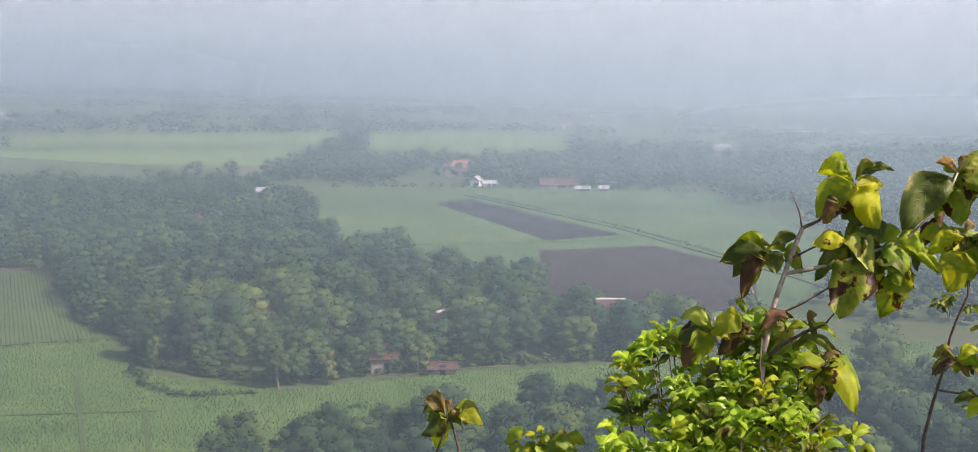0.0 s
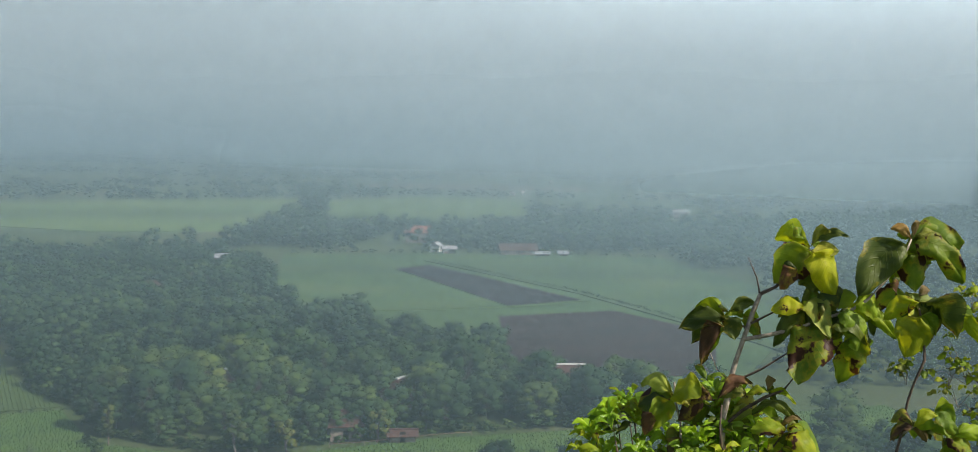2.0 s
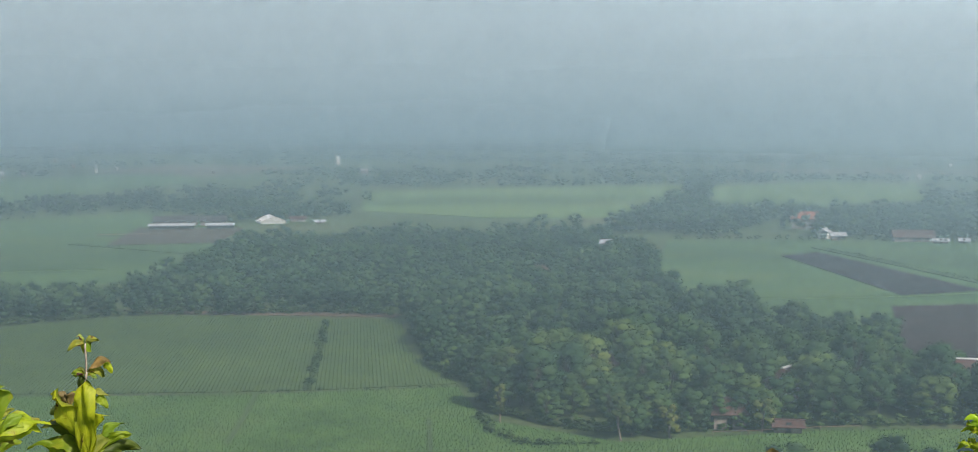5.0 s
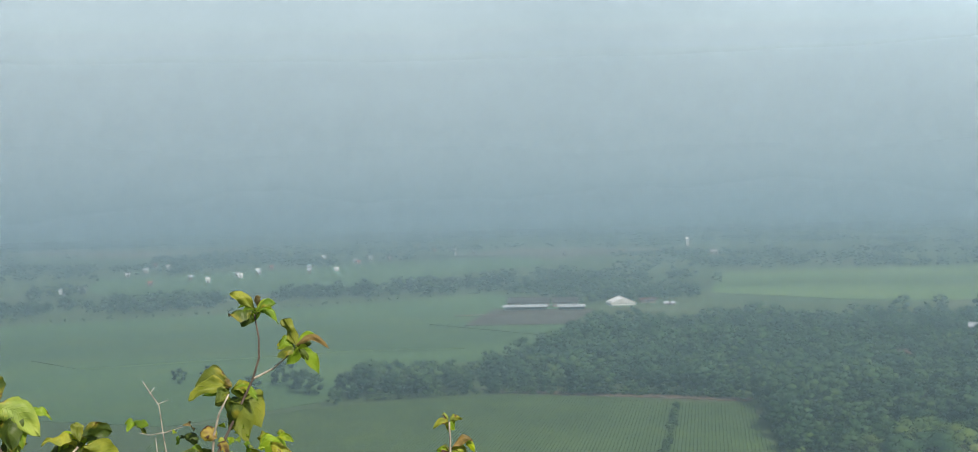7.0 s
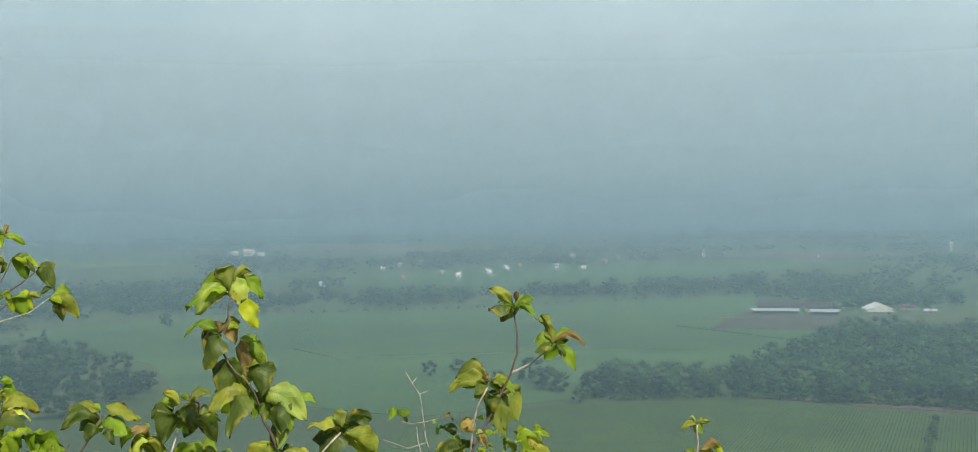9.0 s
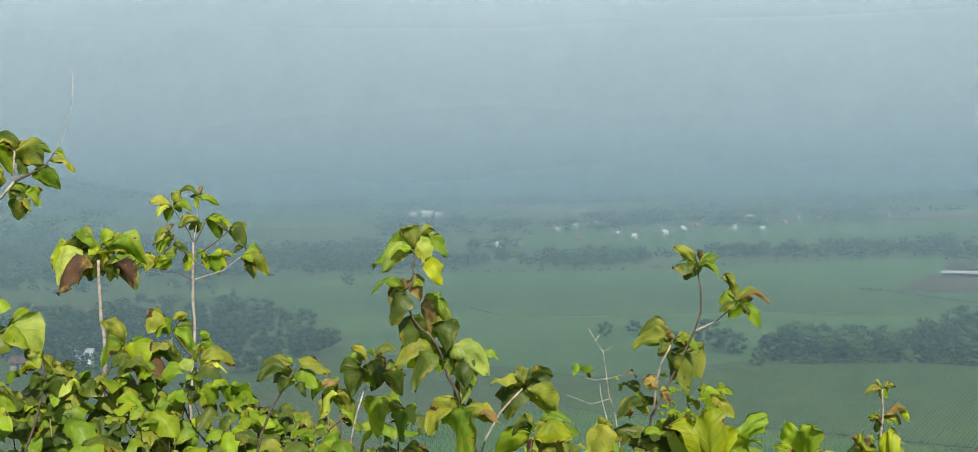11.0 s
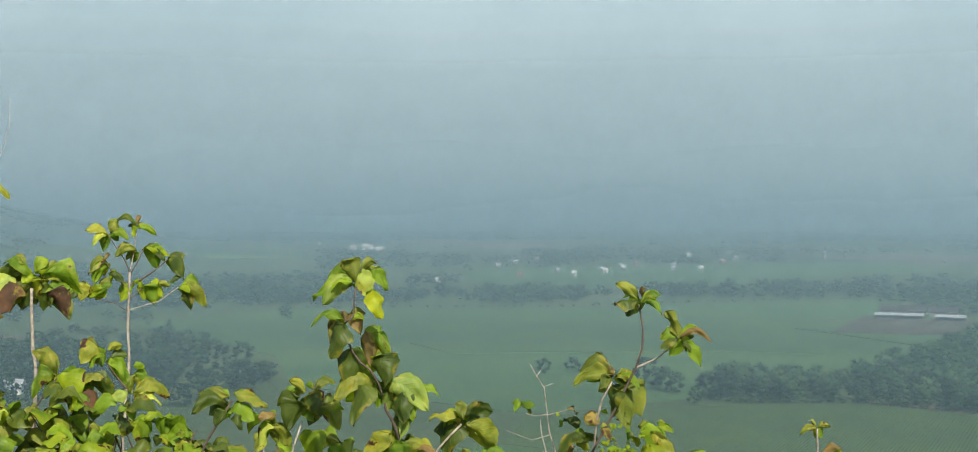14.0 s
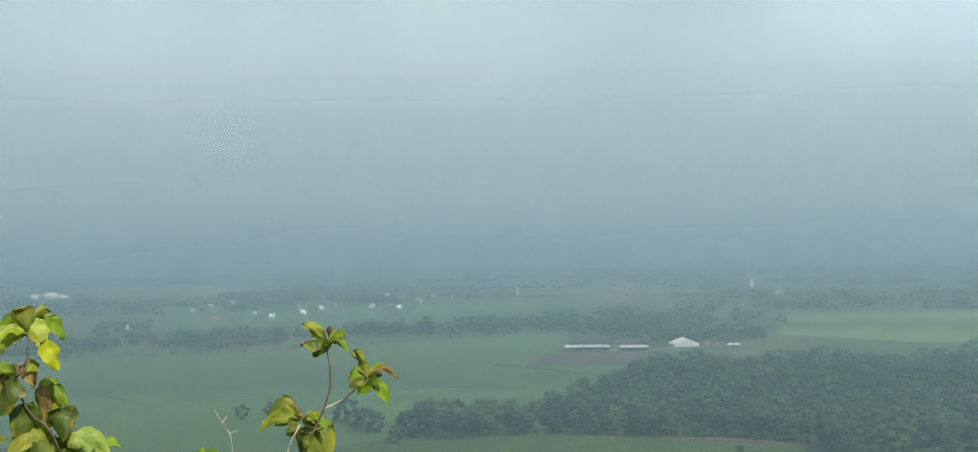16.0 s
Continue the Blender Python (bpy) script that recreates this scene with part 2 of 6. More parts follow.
FAR_PLOTS = [[(-790, 1230), (-610, 1160), (-590, 1400), (-800, 1430)], [(-1660, 1300), (-1200, 1170), (-1230, 1300), (-1650, 1430)], [(-110, 1330), (140, 1290), (160, 1420), (-90, 1410)],
             [(-160, 1900), (560, 2000), (560, 2060), (-160, 1970)], [(100, 2500), (1250, 2700), (1250, 2810), (100, 2620)], [(-1480, 1330), (-1250, 1380), (-1280, 1470), (-1500, 1420)]]
for far_plot in FAR_PLOTS:
    field(far_plot, M_FALLOW, "pale fallow plot far out on the plain", 0.15, 30.0)
field([(-345, 585), (-292, 596), (-268, 520), (-312, 500)], M_FARMSOIL, "brown bare soil plot beside long sheds", 0.3)
field([(-200, 329), (-118, 340), (-118, 334), (-190, 325)], M_EARTH, "strip of bare reddish earth under trees", 0.25)


# ---- trees ----
def tube(verts, faces, points, radii, sides=6):
    """A tapered, bent limb through points, added to verts and faces."""
    base = len(verts)
    pts = [Vector(p) for p in points]
    for i, p in enumerate(pts):
        d = (pts[min(i + 1, len(pts) - 1)] - pts[max(i - 1, 0)]).normalized()
        u = d.orthogonal().normalized()
        w = d.cross(u)
        for k in range(sides):
            a = 2 * math.pi * k / sides
            verts.append(p + (u * math.cos(a) + w * math.sin(a)) * radii[i])
    for i in range(len(pts) - 1):
        for k in range(sides):
            q = (k + 1) % sides
            a, b = base + i * sides, base + (i + 1) * sides
            faces.append((a + k, a + q, b + q, b + k))
    faces.append(tuple(base + (len(pts) - 1) * sides + k for k in range(sides)))


GOLD = (1 + math.sqrt(5)) / 2
ICO = [Vector(q).normalized() for q in ((-1, GOLD, 0), (1, GOLD, 0), (-1, -GOLD, 0), (1, -GOLD, 0), (0, -1, GOLD), (0, 1, GOLD), (0, -1, -GOLD), (0, 1, -GOLD), (GOLD, 0, -1), (GOLD, 0, 1), (-GOLD, 0, -1), (-GOLD, 0, 1))]
ICO_FACES = ((0, 11, 5), (0, 5, 1), (0, 1, 7), (0, 7, 10), (0, 10, 11), (1, 5, 9), (5, 11, 4), (11, 10, 2), (10, 7, 6), (7, 1, 8),
             (3, 9, 4), (3, 4, 2), (3, 2, 6), (3, 6, 8), (3, 8, 9), (4, 9, 5), (2, 4, 11), (6, 2, 10), (8, 6, 7), (9, 8, 1))


def leaf_mass(rng, verts, faces, centre, radius, normals, heart, flat=0.75):
    """The close inner foliage of a clump, an uneven lump under its outer leaves."""
    k = len(verts)
    for d in ICO:
        r = radius * rng.uniform(0.5, 0.82)
        p = centre + Vector((d.x * r, d.y * r, d.z * r * flat))
        verts.append(p)
        normals.append(tuple((d + (p - heart).normalized() * 0.9 + Vector((rng.gauss(0, 0.2), rng.gauss(0, 0.2), 0.25))).normalized()))
    faces += [(k + a, k + b, k + c) for a, b, c in ICO_FACES]


def leaf_cards(rng, verts, faces, centre, radius, count, size, normals, heart, flat=0.75):
    """Small folded leaves scattered on and round a clump; they shade as a rounded mass."""
    leaf_mass(rng, verts, faces, centre, radius, normals, heart, flat)
    for _ in range(count):
        d = Vector((rng.gauss(0, 1), rng.gauss(0, 1), rng.gauss(0.25, 1)))
        d.normalize()
        r = radius * (0.62 + 0.52 * rng.random() ** 0.8)
        p = centre + Vector((d.x * r, d.y * r, d.z * r * flat))
        nrm = (d + Vector((rng.gauss(0, 0.4), rng.gauss(0, 0.4), rng.gauss(0.2, 0.4)))).normalized()
        u = nrm.orthogonal().normalized()
        w = nrm.cross(u)
        a = rng.random() * 6.28
        e1 = u * math.cos(a) + w * math.sin(a)
        e2 = nrm.cross(e1)
        s = size * (0.6 + 0.8 * rng.random())
        k = len(verts)
        soft = (d * 0.6 + (p - heart).normalized() * 1.1 + nrm * 0.35 + Vector((0, 0, 0.25))).normalized()
        normals += [tuple(soft)] * 4
        verts += [p - e1 * s, p + e2 * s * 0.75 - nrm * s * 0.3, p + e1 * s, p - e2 * s * 0.75 - nrm * s * 0.3]
        faces.append((k, k + 2, k + 1))
        faces.append((k, k + 3, k + 2))


def tree_meshes(rng, height, spread, clumps, per, size, mat, tall=False):
    tv, tf, cv, cf, cn = [], [], [], [], []
    lean = Vector((rng.gauss(0, 0.4), rng.gauss(0, 0.4), 0))
    fork = height * (0.30 if tall else 0.13)
    heart = Vector((0, 0, height * 0.5))
    tube(tv, tf, [(0, 0, -0.3), Vector((0, 0, fork * 0.5)) + lean * 0.3, Vector((0, 0, fork)) + lean * 0.6, Vector((0, 0, height * 0.82)) + lean],
         [0.2, 0.16, 0.13, 0.04])
    for k in range(clumps):
        a = k * 2.4 + rng.random()
        f = (k + 0.5) / clumps
        z = fork + (height - fork) * (0.08 + 0.86 * f)
        r = spread * math.sqrt(1.0 - ((f - 0.25) / 0.80) ** 2) * (0.45 + 0.5 * rng.random())
        c = Vector((math.cos(a) * r, math.sin(a) * r, z)) + lean * f
        rad = spread * rng.uniform(0.30, 0.46)
        leaf_cards(rng, cv, cf, c, rad, per, size, cn, heart)
        tube(tv, tf, [Vector((0, 0, fork * 0.95 + (z - fork) * 0.3)) + lean * 0.6, c * 0.6 + Vector((0, 0, z * 0.36)), c], [0.07, 0.05, 0.02], 4)
    crown = mesh_of("crown", cv, cf, mat, True)
    crown.normals_split_custom_set_from_vertices(cn)
    return mesh_of("trunk", tv, tf, M_BARK if mat == M_PALE else M_DARKBARK, True), crown


rng = random.Random(7)
TREES = [
    tree_meshes(rng, 9.5, 3.9, 24, 70, 0.19, M_TREE),
    tree_meshes(rng, 8.4, 3.5, 22, 70, 0.185, M_TREE),
    tree_meshes(rng, 10.8, 3.6, 24, 70, 0.19, M_TREE, True),
    tree_meshes(rng, 7.2, 3.7, 22, 70, 0.185, M_TREE2),
    tree_meshes(rng, 9.4, 4.5, 25, 70, 0.19, M_TREE2),
    tree_meshes(rng, 11.2, 3.0, 22, 70, 0.19, M_TREE, True),
]
TREE_WORDS = ["leafy green plantation tree with yellowish shoots", "round-crowned green tree in a mixed grove", "tall slim plantation tree with a pale trunk",
              "dense dark green tree with a low crown", "broad dark green garden tree", "tall narrow tree with a thin grey trunk"]
F_MAIN = [(-114, 335), (-86, 268), (-72, 253), (-61, 229), (-35, 218), (-2, 233), (34, 243), (56, 256), (58, 268), (38, 272), (20, 284), (13, 304), (10, 328), (-4, 340), (-20, 344), (-23, 360), (-44, 370),
          (-57, 415), (-68, 508), (-106, 582), (-165, 548), (-210, 535), (-250, 509), (-224, 409), (-222, 345), (-228, 311), (-223, 283), (-195, 318), (-140, 335)]
F_FOOT = [(-40, 168), (-26, 178), (-6, 190), (16, 198), (34, 206), (60, 206), (70, 186), (40, 150), (-30, 152)]
F_EAST_FOOT = [(60, 206), (70, 222), (100, 240), (150, 270), (160, 210), (110, 150), (66, 170)]
F_EAST = [(98, 575), (118, 470), (112, 400), (98, 345), (82, 300), (86, 272), (150, 300), (300, 350), (430, 600), (400, 900), (220, 800), (118, 640)]
F_VILLAGE = [(-84, 612), (-60, 596), (-34, 604), (100, 596), (130, 640), (120, 770), (-30, 730), (-100, 700), (-110, 600)]
F_GAP = [(-110, 700), (-95, 850), (-118, 1074), (-104, 1050), (-74, 800), (-60, 720)]
F_BELT = [(-640, 357), (-590, 430), (-565, 498), (-510, 545), (-470, 711), (-420, 760), (-445, 790), (-492, 725), (-538, 590), (-605, 525), (-680, 480), (-720, 380)]
F_WESTWOOD = [(-479, 247), (-458, 262), (-365, 243), (-335, 222), (-310, 180), (-330, 130), (-480, 150)]
F_WEST_END = [(-720, 380), (-750, 300), (-770, 250), (-1040, 330), (-1050, 480), (-900, 470)]
F_SCRUB = [(-770, 250), (-580, 322), (-480, 280), (-462, 262), (-480, 247), (-480, 160), (-600, 180)]
F_HAMLET = [(-335, 650), (-282, 652), (-258, 668), (-276, 700), (-350, 690)]


def scatter(poly, gap, seed, keep=1.0):
    r = random.Random(seed)
    xs, ys = [p[0] for p in poly], [p[1] for p in poly]
    out = []
    y = min(ys)
    while y < max(ys):
        x = min(xs)
        while x < max(xs):
            px, py = x + r.uniform(-0.42, 0.42) * gap, y + r.uniform(-0.42, 0.42) * gap
            if r.random() < keep and inside(px, py, poly):
                out.append((px, py))
            x += gap
        y += gap
    return out


HOUSES_AT = []


def clear_of(x, y, spots):
    return all(math.hypot(x - a, y - b) > c for a, b, c in spots)


class Wood:
    """A whole wood as one mesh: copies of a few small crowns and trunks."""

    def __init__(self, seed, clumps=14, per=18, size=0.034):
        self.rng = random.Random(seed)
        self.kinds = []
        for k in range(5):
            v, f, nn = [], [], []
            h = self.rng.uniform(0.85, 1.15)
            for j in range(clumps):
                a, q = j * 2.4, (j + 0.5) / clumps
                r = 0.34 * math.sqrt(1.0 - ((q - 0.28) / 0.78) ** 2) * self.rng.uniform(0.5, 1.0)
                leaf_cards(self.rng, v, f, Vector((math.cos(a) * r, math.sin(a) * r, h * (0.15 + 0.62 * q))), 0.145 if clumps > 9 else 0.165, per, size, nn, Vector((0, 0, 0.6)))
            self.kinds.append((np.array([tuple(p) for p in v]), np.array(f), np.array(nn)))
        self.v, self.f, self.n, self.count = [], [], [], 0

    def add(self, x, y, height, wide=1.0, z=None):
        kv, kf, kn = self.rng.choice(self.kinds)
        a = self.rng.random() * 6.28
        c, s = math.cos(a), math.sin(a)
        p = kv * np.array((height * wide, height * wide, height))
        q = np.stack([p[:, 0] * c - p[:, 1] * s + x, p[:, 0] * s + p[:, 1] * c + y, p[:, 2] + (terrain(x, y) if z is None else z)], 1)
        self.v.append(q)
        self.n.append(np.stack([kn[:, 0] * c - kn[:, 1] * s, kn[:, 0] * s + kn[:, 1] * c, kn[:, 2]], 1))
        self.f.append(kf + self.count)
        self.count += len(q)

    def done(self, name, label, mat):
        v, f = np.concatenate(self.v), np.concatenate(self.f)
        me = bpy.data.meshes.new(name)
        me.vertices.add(len(v))
        me.vertices.foreach_set("co", v.ravel())
        me.loops.add(f.size)
        me.loops.foreach_set("vertex_index", f.ravel().astype(np.int32))
        me.polygons.add(len(f))
        me.polygons.foreach_set("loop_start", np.arange(0, f.size, 3, dtype=np.int32))
        me.materials.append(mat)
        me.polygons.foreach_set("use_smooth", np.ones(len(f), dtype=bool))
        me.update(calc_edges=True)
        me.normals_split_custom_set_from_vertices(np.concatenate(self.n).tolist())
        return tagged(new(name, me), label, "wood", kind="stuff")


# ---- houses ----
def box(v, f, x0, x1, y0, y1, z0, z1):
    k = len(v)
    v += [(x0, y0, z0), (x1, y0, z0), (x1, y1, z0), (x0, y1, z0), (x0, y0, z1), (x1, y0, z1), (x1, y1, z1), (x0, y1, z1)]
    f += [(k, k + 3, k + 2, k + 1), (k + 4, k + 5, k + 6, k + 7)]
    for a, b in ((0, 1), (1, 2), (2, 3), (3, 0)):
        f.append((k + a, k + b, k + b + 4, k + a + 4))


def box_mesh(name, mat, *dims):
    v, f = [], []
    for d in dims:
        box(v, f, *d)
    return mesh_of(name, v, f, mat)


def house(x, y, w, d, wall, rise, turn, roof_mat, wall_mat, label, hip=0.0, ridge=False, lift=0.0):
    """A village house: solid walls, a tiled or sheet roof with eaves, ridge cap, door and windows as dark boxes painted
    like shaded openings.
    """
    top = empty("house", pose(x, y, terrain(x, y) + lift, 0, 0, turn))
    tagged(top, label, "house", "village houses")
    hw, hd, e = w / 2, d / 2, 0.6
    v, f = [], []
    box(v, f, -hw, hw, -hd, hd, -0.5, wall)
    k = len(v)
    if hip == 0:
        v += [(-hw, -hd, wall), (-hw, hd, wall), (-hw, 0, wall + rise * 0.97), (hw, -hd, wall), (hw, hd, wall), (hw, 0, wall + rise * 0.97)]
        f += [(k, k + 1, k + 2), (k + 3, k + 5, k + 4)]
    part("wall", mesh_of("wall", v, f, wall_mat), top)
    rx = hw + e - hip
    v = []
    for dz in (0.0, 0.16):
        v += [(-hw - e, -hd - e, wall - 0.25 + dz), (hw + e, -hd - e, wall - 0.25 + dz), (hw + e, hd + e, wall - 0.25 + dz), (-hw - e, hd + e, wall - 0.25 + dz),
              (-rx, 0, wall + rise + dz), (rx, 0, wall + rise + dz)]
    f = [(6, 7, 11, 10), (7, 8, 11), (8, 9, 10, 11), (9, 6, 10), (0, 4, 5, 1), (1, 5, 2), (2, 5, 4, 3), (3, 4, 0),
         (0, 1, 7, 6), (1, 2, 8, 7), (2, 3, 9, 8), (3, 0, 6, 9)]
    roof = part("roof", mesh_of("roof", v, f, roof_mat), top)
    v, f = [], []
    box(v, f, -rx - 0.1, rx + 0.1, -0.22, 0.22, wall + rise + 0.10, wall + rise + 0.34)
    part("ridge_cap", mesh_of("ridge_cap", v, f, M_WHITE if ridge else roof_mat), roof)
    part("door", box_mesh("door", M_SHADE, (-0.5, 0.5, -hd - 0.04, -hd + 0.1, -0.1, 2.05)), top)
    n = max(1, int(w / 5))
    for s in range(n):
        cx = -hw + (s + 0.5) * w / n
        if abs(cx) < 1.2:
            cx += 2.0
        if abs(cx) < hw - 0.8:
            part("window", box_mesh("window", M_SHADE, (cx - 0.6, cx + 0.6, -hd - 0.03, -hd + 0.1, 0.9, 2.0)), top)
    HOUSES_AT.append((x, y, max(w, d) * 0.42 + 0.3))
    return top


house(33, 594, 17, 8, 2.2, 2.7, 6, M_OLDTILE, M_WALL, "long brown-tiled house by a rice field")
house(-15, 652, 12, 8, 4.6, 3.0, -4, M_TILE, M_WALL, "bright red-tiled house among village trees", lift=0.6)
house(-5, 602, 5, 4.4, 2.5, 1.5, 72, M_ZINC, M_WHITE, "white house with a grey sheet roof", lift=0.5)
house(1, 594, 6, 4, 2.4, 1.0, 10, M_ZINC, M_WALL, "low shed with a pale zinc roof")
house(44, 586, 6, 3, 1.3, 0.7, 4, M_ZINC, M_WALL, "low pale-roofed lean-to beside a long house")
house(54, 588, 4, 3, 1.3, 0.8, -6, M_ZINC, M_WALL, "small pale-roofed lean-to by a field edge")
house(150, 820, 9, 4, 3.5, 1.2, 5, M_ZINC, M_WALL, "grey-roofed house half hidden by trees", lift=3.0)
house(-93, 524, 8, 3.5, 2.8, 1.0, 8, M_ZINC, M_WALL, "grey sheet-roofed house in a grove", lift=1.0)
house(-18, 228.5, 5.5, 4.5, 2.9, 2.2, 12, M_OLDTILE, M_WALL, "old red-tiled cottage among trees", 1.5)
house(-22, 257, 6, 5, 2.8, 2.4, 80, M_OLDTILE, M_WALL, "weathered red-tiled hut in a grove", 1.2)
house(-7.5, 227, 4.6, 3.0, 1.4, 0.6, 6, M_OLDTILE, M_WALL, "low brick outhouse at a field edge")
house(26.5, 266, 8.0, 6, 3.8, 2.7, 4, M_OLDTILE, M_WALL, "tiled house with a white ridge among trees", 1.6, True, 0.5)
house(-8.5, 250, 6.5, 6, 3.8, 2.6, 62, M_OLDTILE, M_WALL, "tiled house with a white ridge cap in a grove", 2.0, True, 0.6)
house(-61, 252, 6, 5, 3.4, 2.8, 58, M_OLDTILE, M_WALL, "tiled house with pale hip ridges under trees", 2.0, True, 0.0)
house(-46, 256, 7, 6, 3.5, 2.9, 30, M_OLDTILE, M_WALL, "brown-roofed cottage hidden in a wood", 1.8, True, 0.6)
house(-100, 430, 9, 7, 1.8, 2.2, 40, M_OLDTILE, M_WALL, "brown tiled house between trees", 2.0, False, 0.0)
house(-92, 462, 9, 7, 1.8, 2.2, -20, M_OLDTILE, M_WALL, "village house with a faded tile roof", 2.0, False, 0.0)
house(-357, 149, 4.5, 3.5, 2.2, 1.3, 50, M_ZINC, M_WHITE, "hut with a pale sheet roof at a wood's edge", lift=2.6)
house(-366, 134, 5, 4, 2.4, 1.6, 40, M_OLDTILE, M_WALL, "red-roofed hut at a wood's edge", lift=1.0)
# the farm with its long sheds
house(-293, 631, 12, 13, 1.4, 2.6, -52, M_WHITE, M_WHITE, "large white-roofed barn beside long sheds")
house(-283, 644, 8, 4, 1.8, 0.9, 30, M_OLDTILE, M_WALL, "brown-roofed farm shed behind a barn")
house(-266, 634, 5, 3, 1.2, 0.5, 30, M_ZINC, M_WALL, "low grey farm outbuilding")
# solid dark walls paint the shade under the open-sided sheds
house(-325, 582, 22, 4, 2.2, 0.6, 24, M_ZINC, M_SHADE, "long low shed with a bright sheet roof")
house(-302, 590, 13, 4, 2.2, 0.6, 22, M_ZINC, M_SHADE, "long open-sided shed with a pale roof")
house(-336, 606, 22, 10, 2.6, 2.2, 24, M_DARKROOF, M_WALL, "long dark tile-roofed farm hall")
house(-317, 612, 13, 9, 2.6, 2.2, 24, M_DARKROOF, M_WALL, "dark tile-roofed farm building")
# far white buildings
FAR_GAPS = []


def far_house(x, y, w, d, wall, rise, turn, roof, words):
    """A house on the plain with an open yard on the side of the viewpoint."""
    house(x, y, w, d, wall, rise, turn, roof, M_WHITE if roof == M_WHITE else M_WALL, words)
    r = math.hypot(x, y)
    for k in range(1, 7):
        FAR_GAPS.append((x * (1 - 15 * k / r), y * (1 - 15 * k / r), w * 0.5 + 4.0))


far_house(-1280, 986, 13, 9, 6.0, 2.0, 52, M_WHITE, "large white building far off across fields")
far_house(-1296, 976, 8, 7, 4.0, 1.5, 52, M_WHITE, "white annex of a large far building")
far_house(-1266, 994, 8, 6, 3.5, 1.5, 52, M_WHITE, "low white wing of a large far building")
far_house(-592, 1472, 4, 4, 9.0, 2.0, 20, M_WHITE, "slim white tower among far trees")
far_house(-384, 770, 4, 3, 2.0, 0.8, 25, M_WHITE, "small white house behind long sheds")
far_house(-461, 1216, 6, 5, 4.0, 1.5, 10, M_ZINC, "far house with a greenish sheet roof")
WEST_HOMES = [(-710, 613), (-706, 627), (-877, 830), (-894, 870), (-724, 709), (-744, 773), (-706, 753), (-746, 832), (-773, 889), (-746, 930), (-978, 966),
              (-852, 808), (-907, 884), (-922, 928), (-725, 812), (-743, 856), (-795, 934), (-712, 887), (-705, 917)]
MIDDLE_HOMES = [(-902, 1151), (-791, 1062), (-819, 1126), (-835, 1183), (-862, 1319), (-831, 1316), (-1020, 1518), (-627, 1212), (-761, 1206), (-776, 1271), (-762, 1027), (-789, 1119),
                (-1048, 1095), (-1239, 2065), (-1404, 2159), (-994, 2286), (-936, 2220), (-873, 2233), (-886, 2322)]
FAR_HOMES = [(-1501, 1071), (-1527, 1050), (-1551, 851), (-1475, 879), (-1640, 2511), (-1465, 2438), (199, 2050), (60, 1180), (70, 1186), (330, 930), (340, 925), (-154, 1640), (-60, 1480), (120, 1490)]
home_rng = random.Random(61)
for homes in (WEST_HOMES, MIDDLE_HOMES, FAR_HOMES):
    for k, (hx, hy) in enumerate(homes):
        red = k % 6 == 4
        size = home_rng.uniform(2.2, 3.4) * (2.0 if hy > 2000 else 1.5 if k < 2 else 1.0)
        far_house(hx, hy, size, size * 0.6, home_rng.uniform(2.3, 3.2) * (1.5 if hy > 2000 else 1.0), home_rng.uniform(0.9, 1.5), math.degrees(math.atan2(-hx, hy)) + home_rng.uniform(-35, 35),
                  M_TILE if red else M_WHITE if k % 2 == 0 else M_ZINC, "far tiled house among trees" if red else "far white house with a pale roof" if k % 2 == 0 else "far house with a grey sheet roof")


# ---- planting ----
OPEN_YARDS = [(-17.5, 223.5, 3.0), (-7.0, 222.5, 3.5), (-13, 224, 2.0)]
for yard_x, yard_y in ((26.5, 266), (-8.5, 250), (-61, 252), (-46, 256), (-93, 524)):
    for step in (5, 10):
        k = 1 - step / math.hypot(yard_x, yard_y)
        OPEN_YARDS.append((yard_x * k, yard_y * k, 2.5))


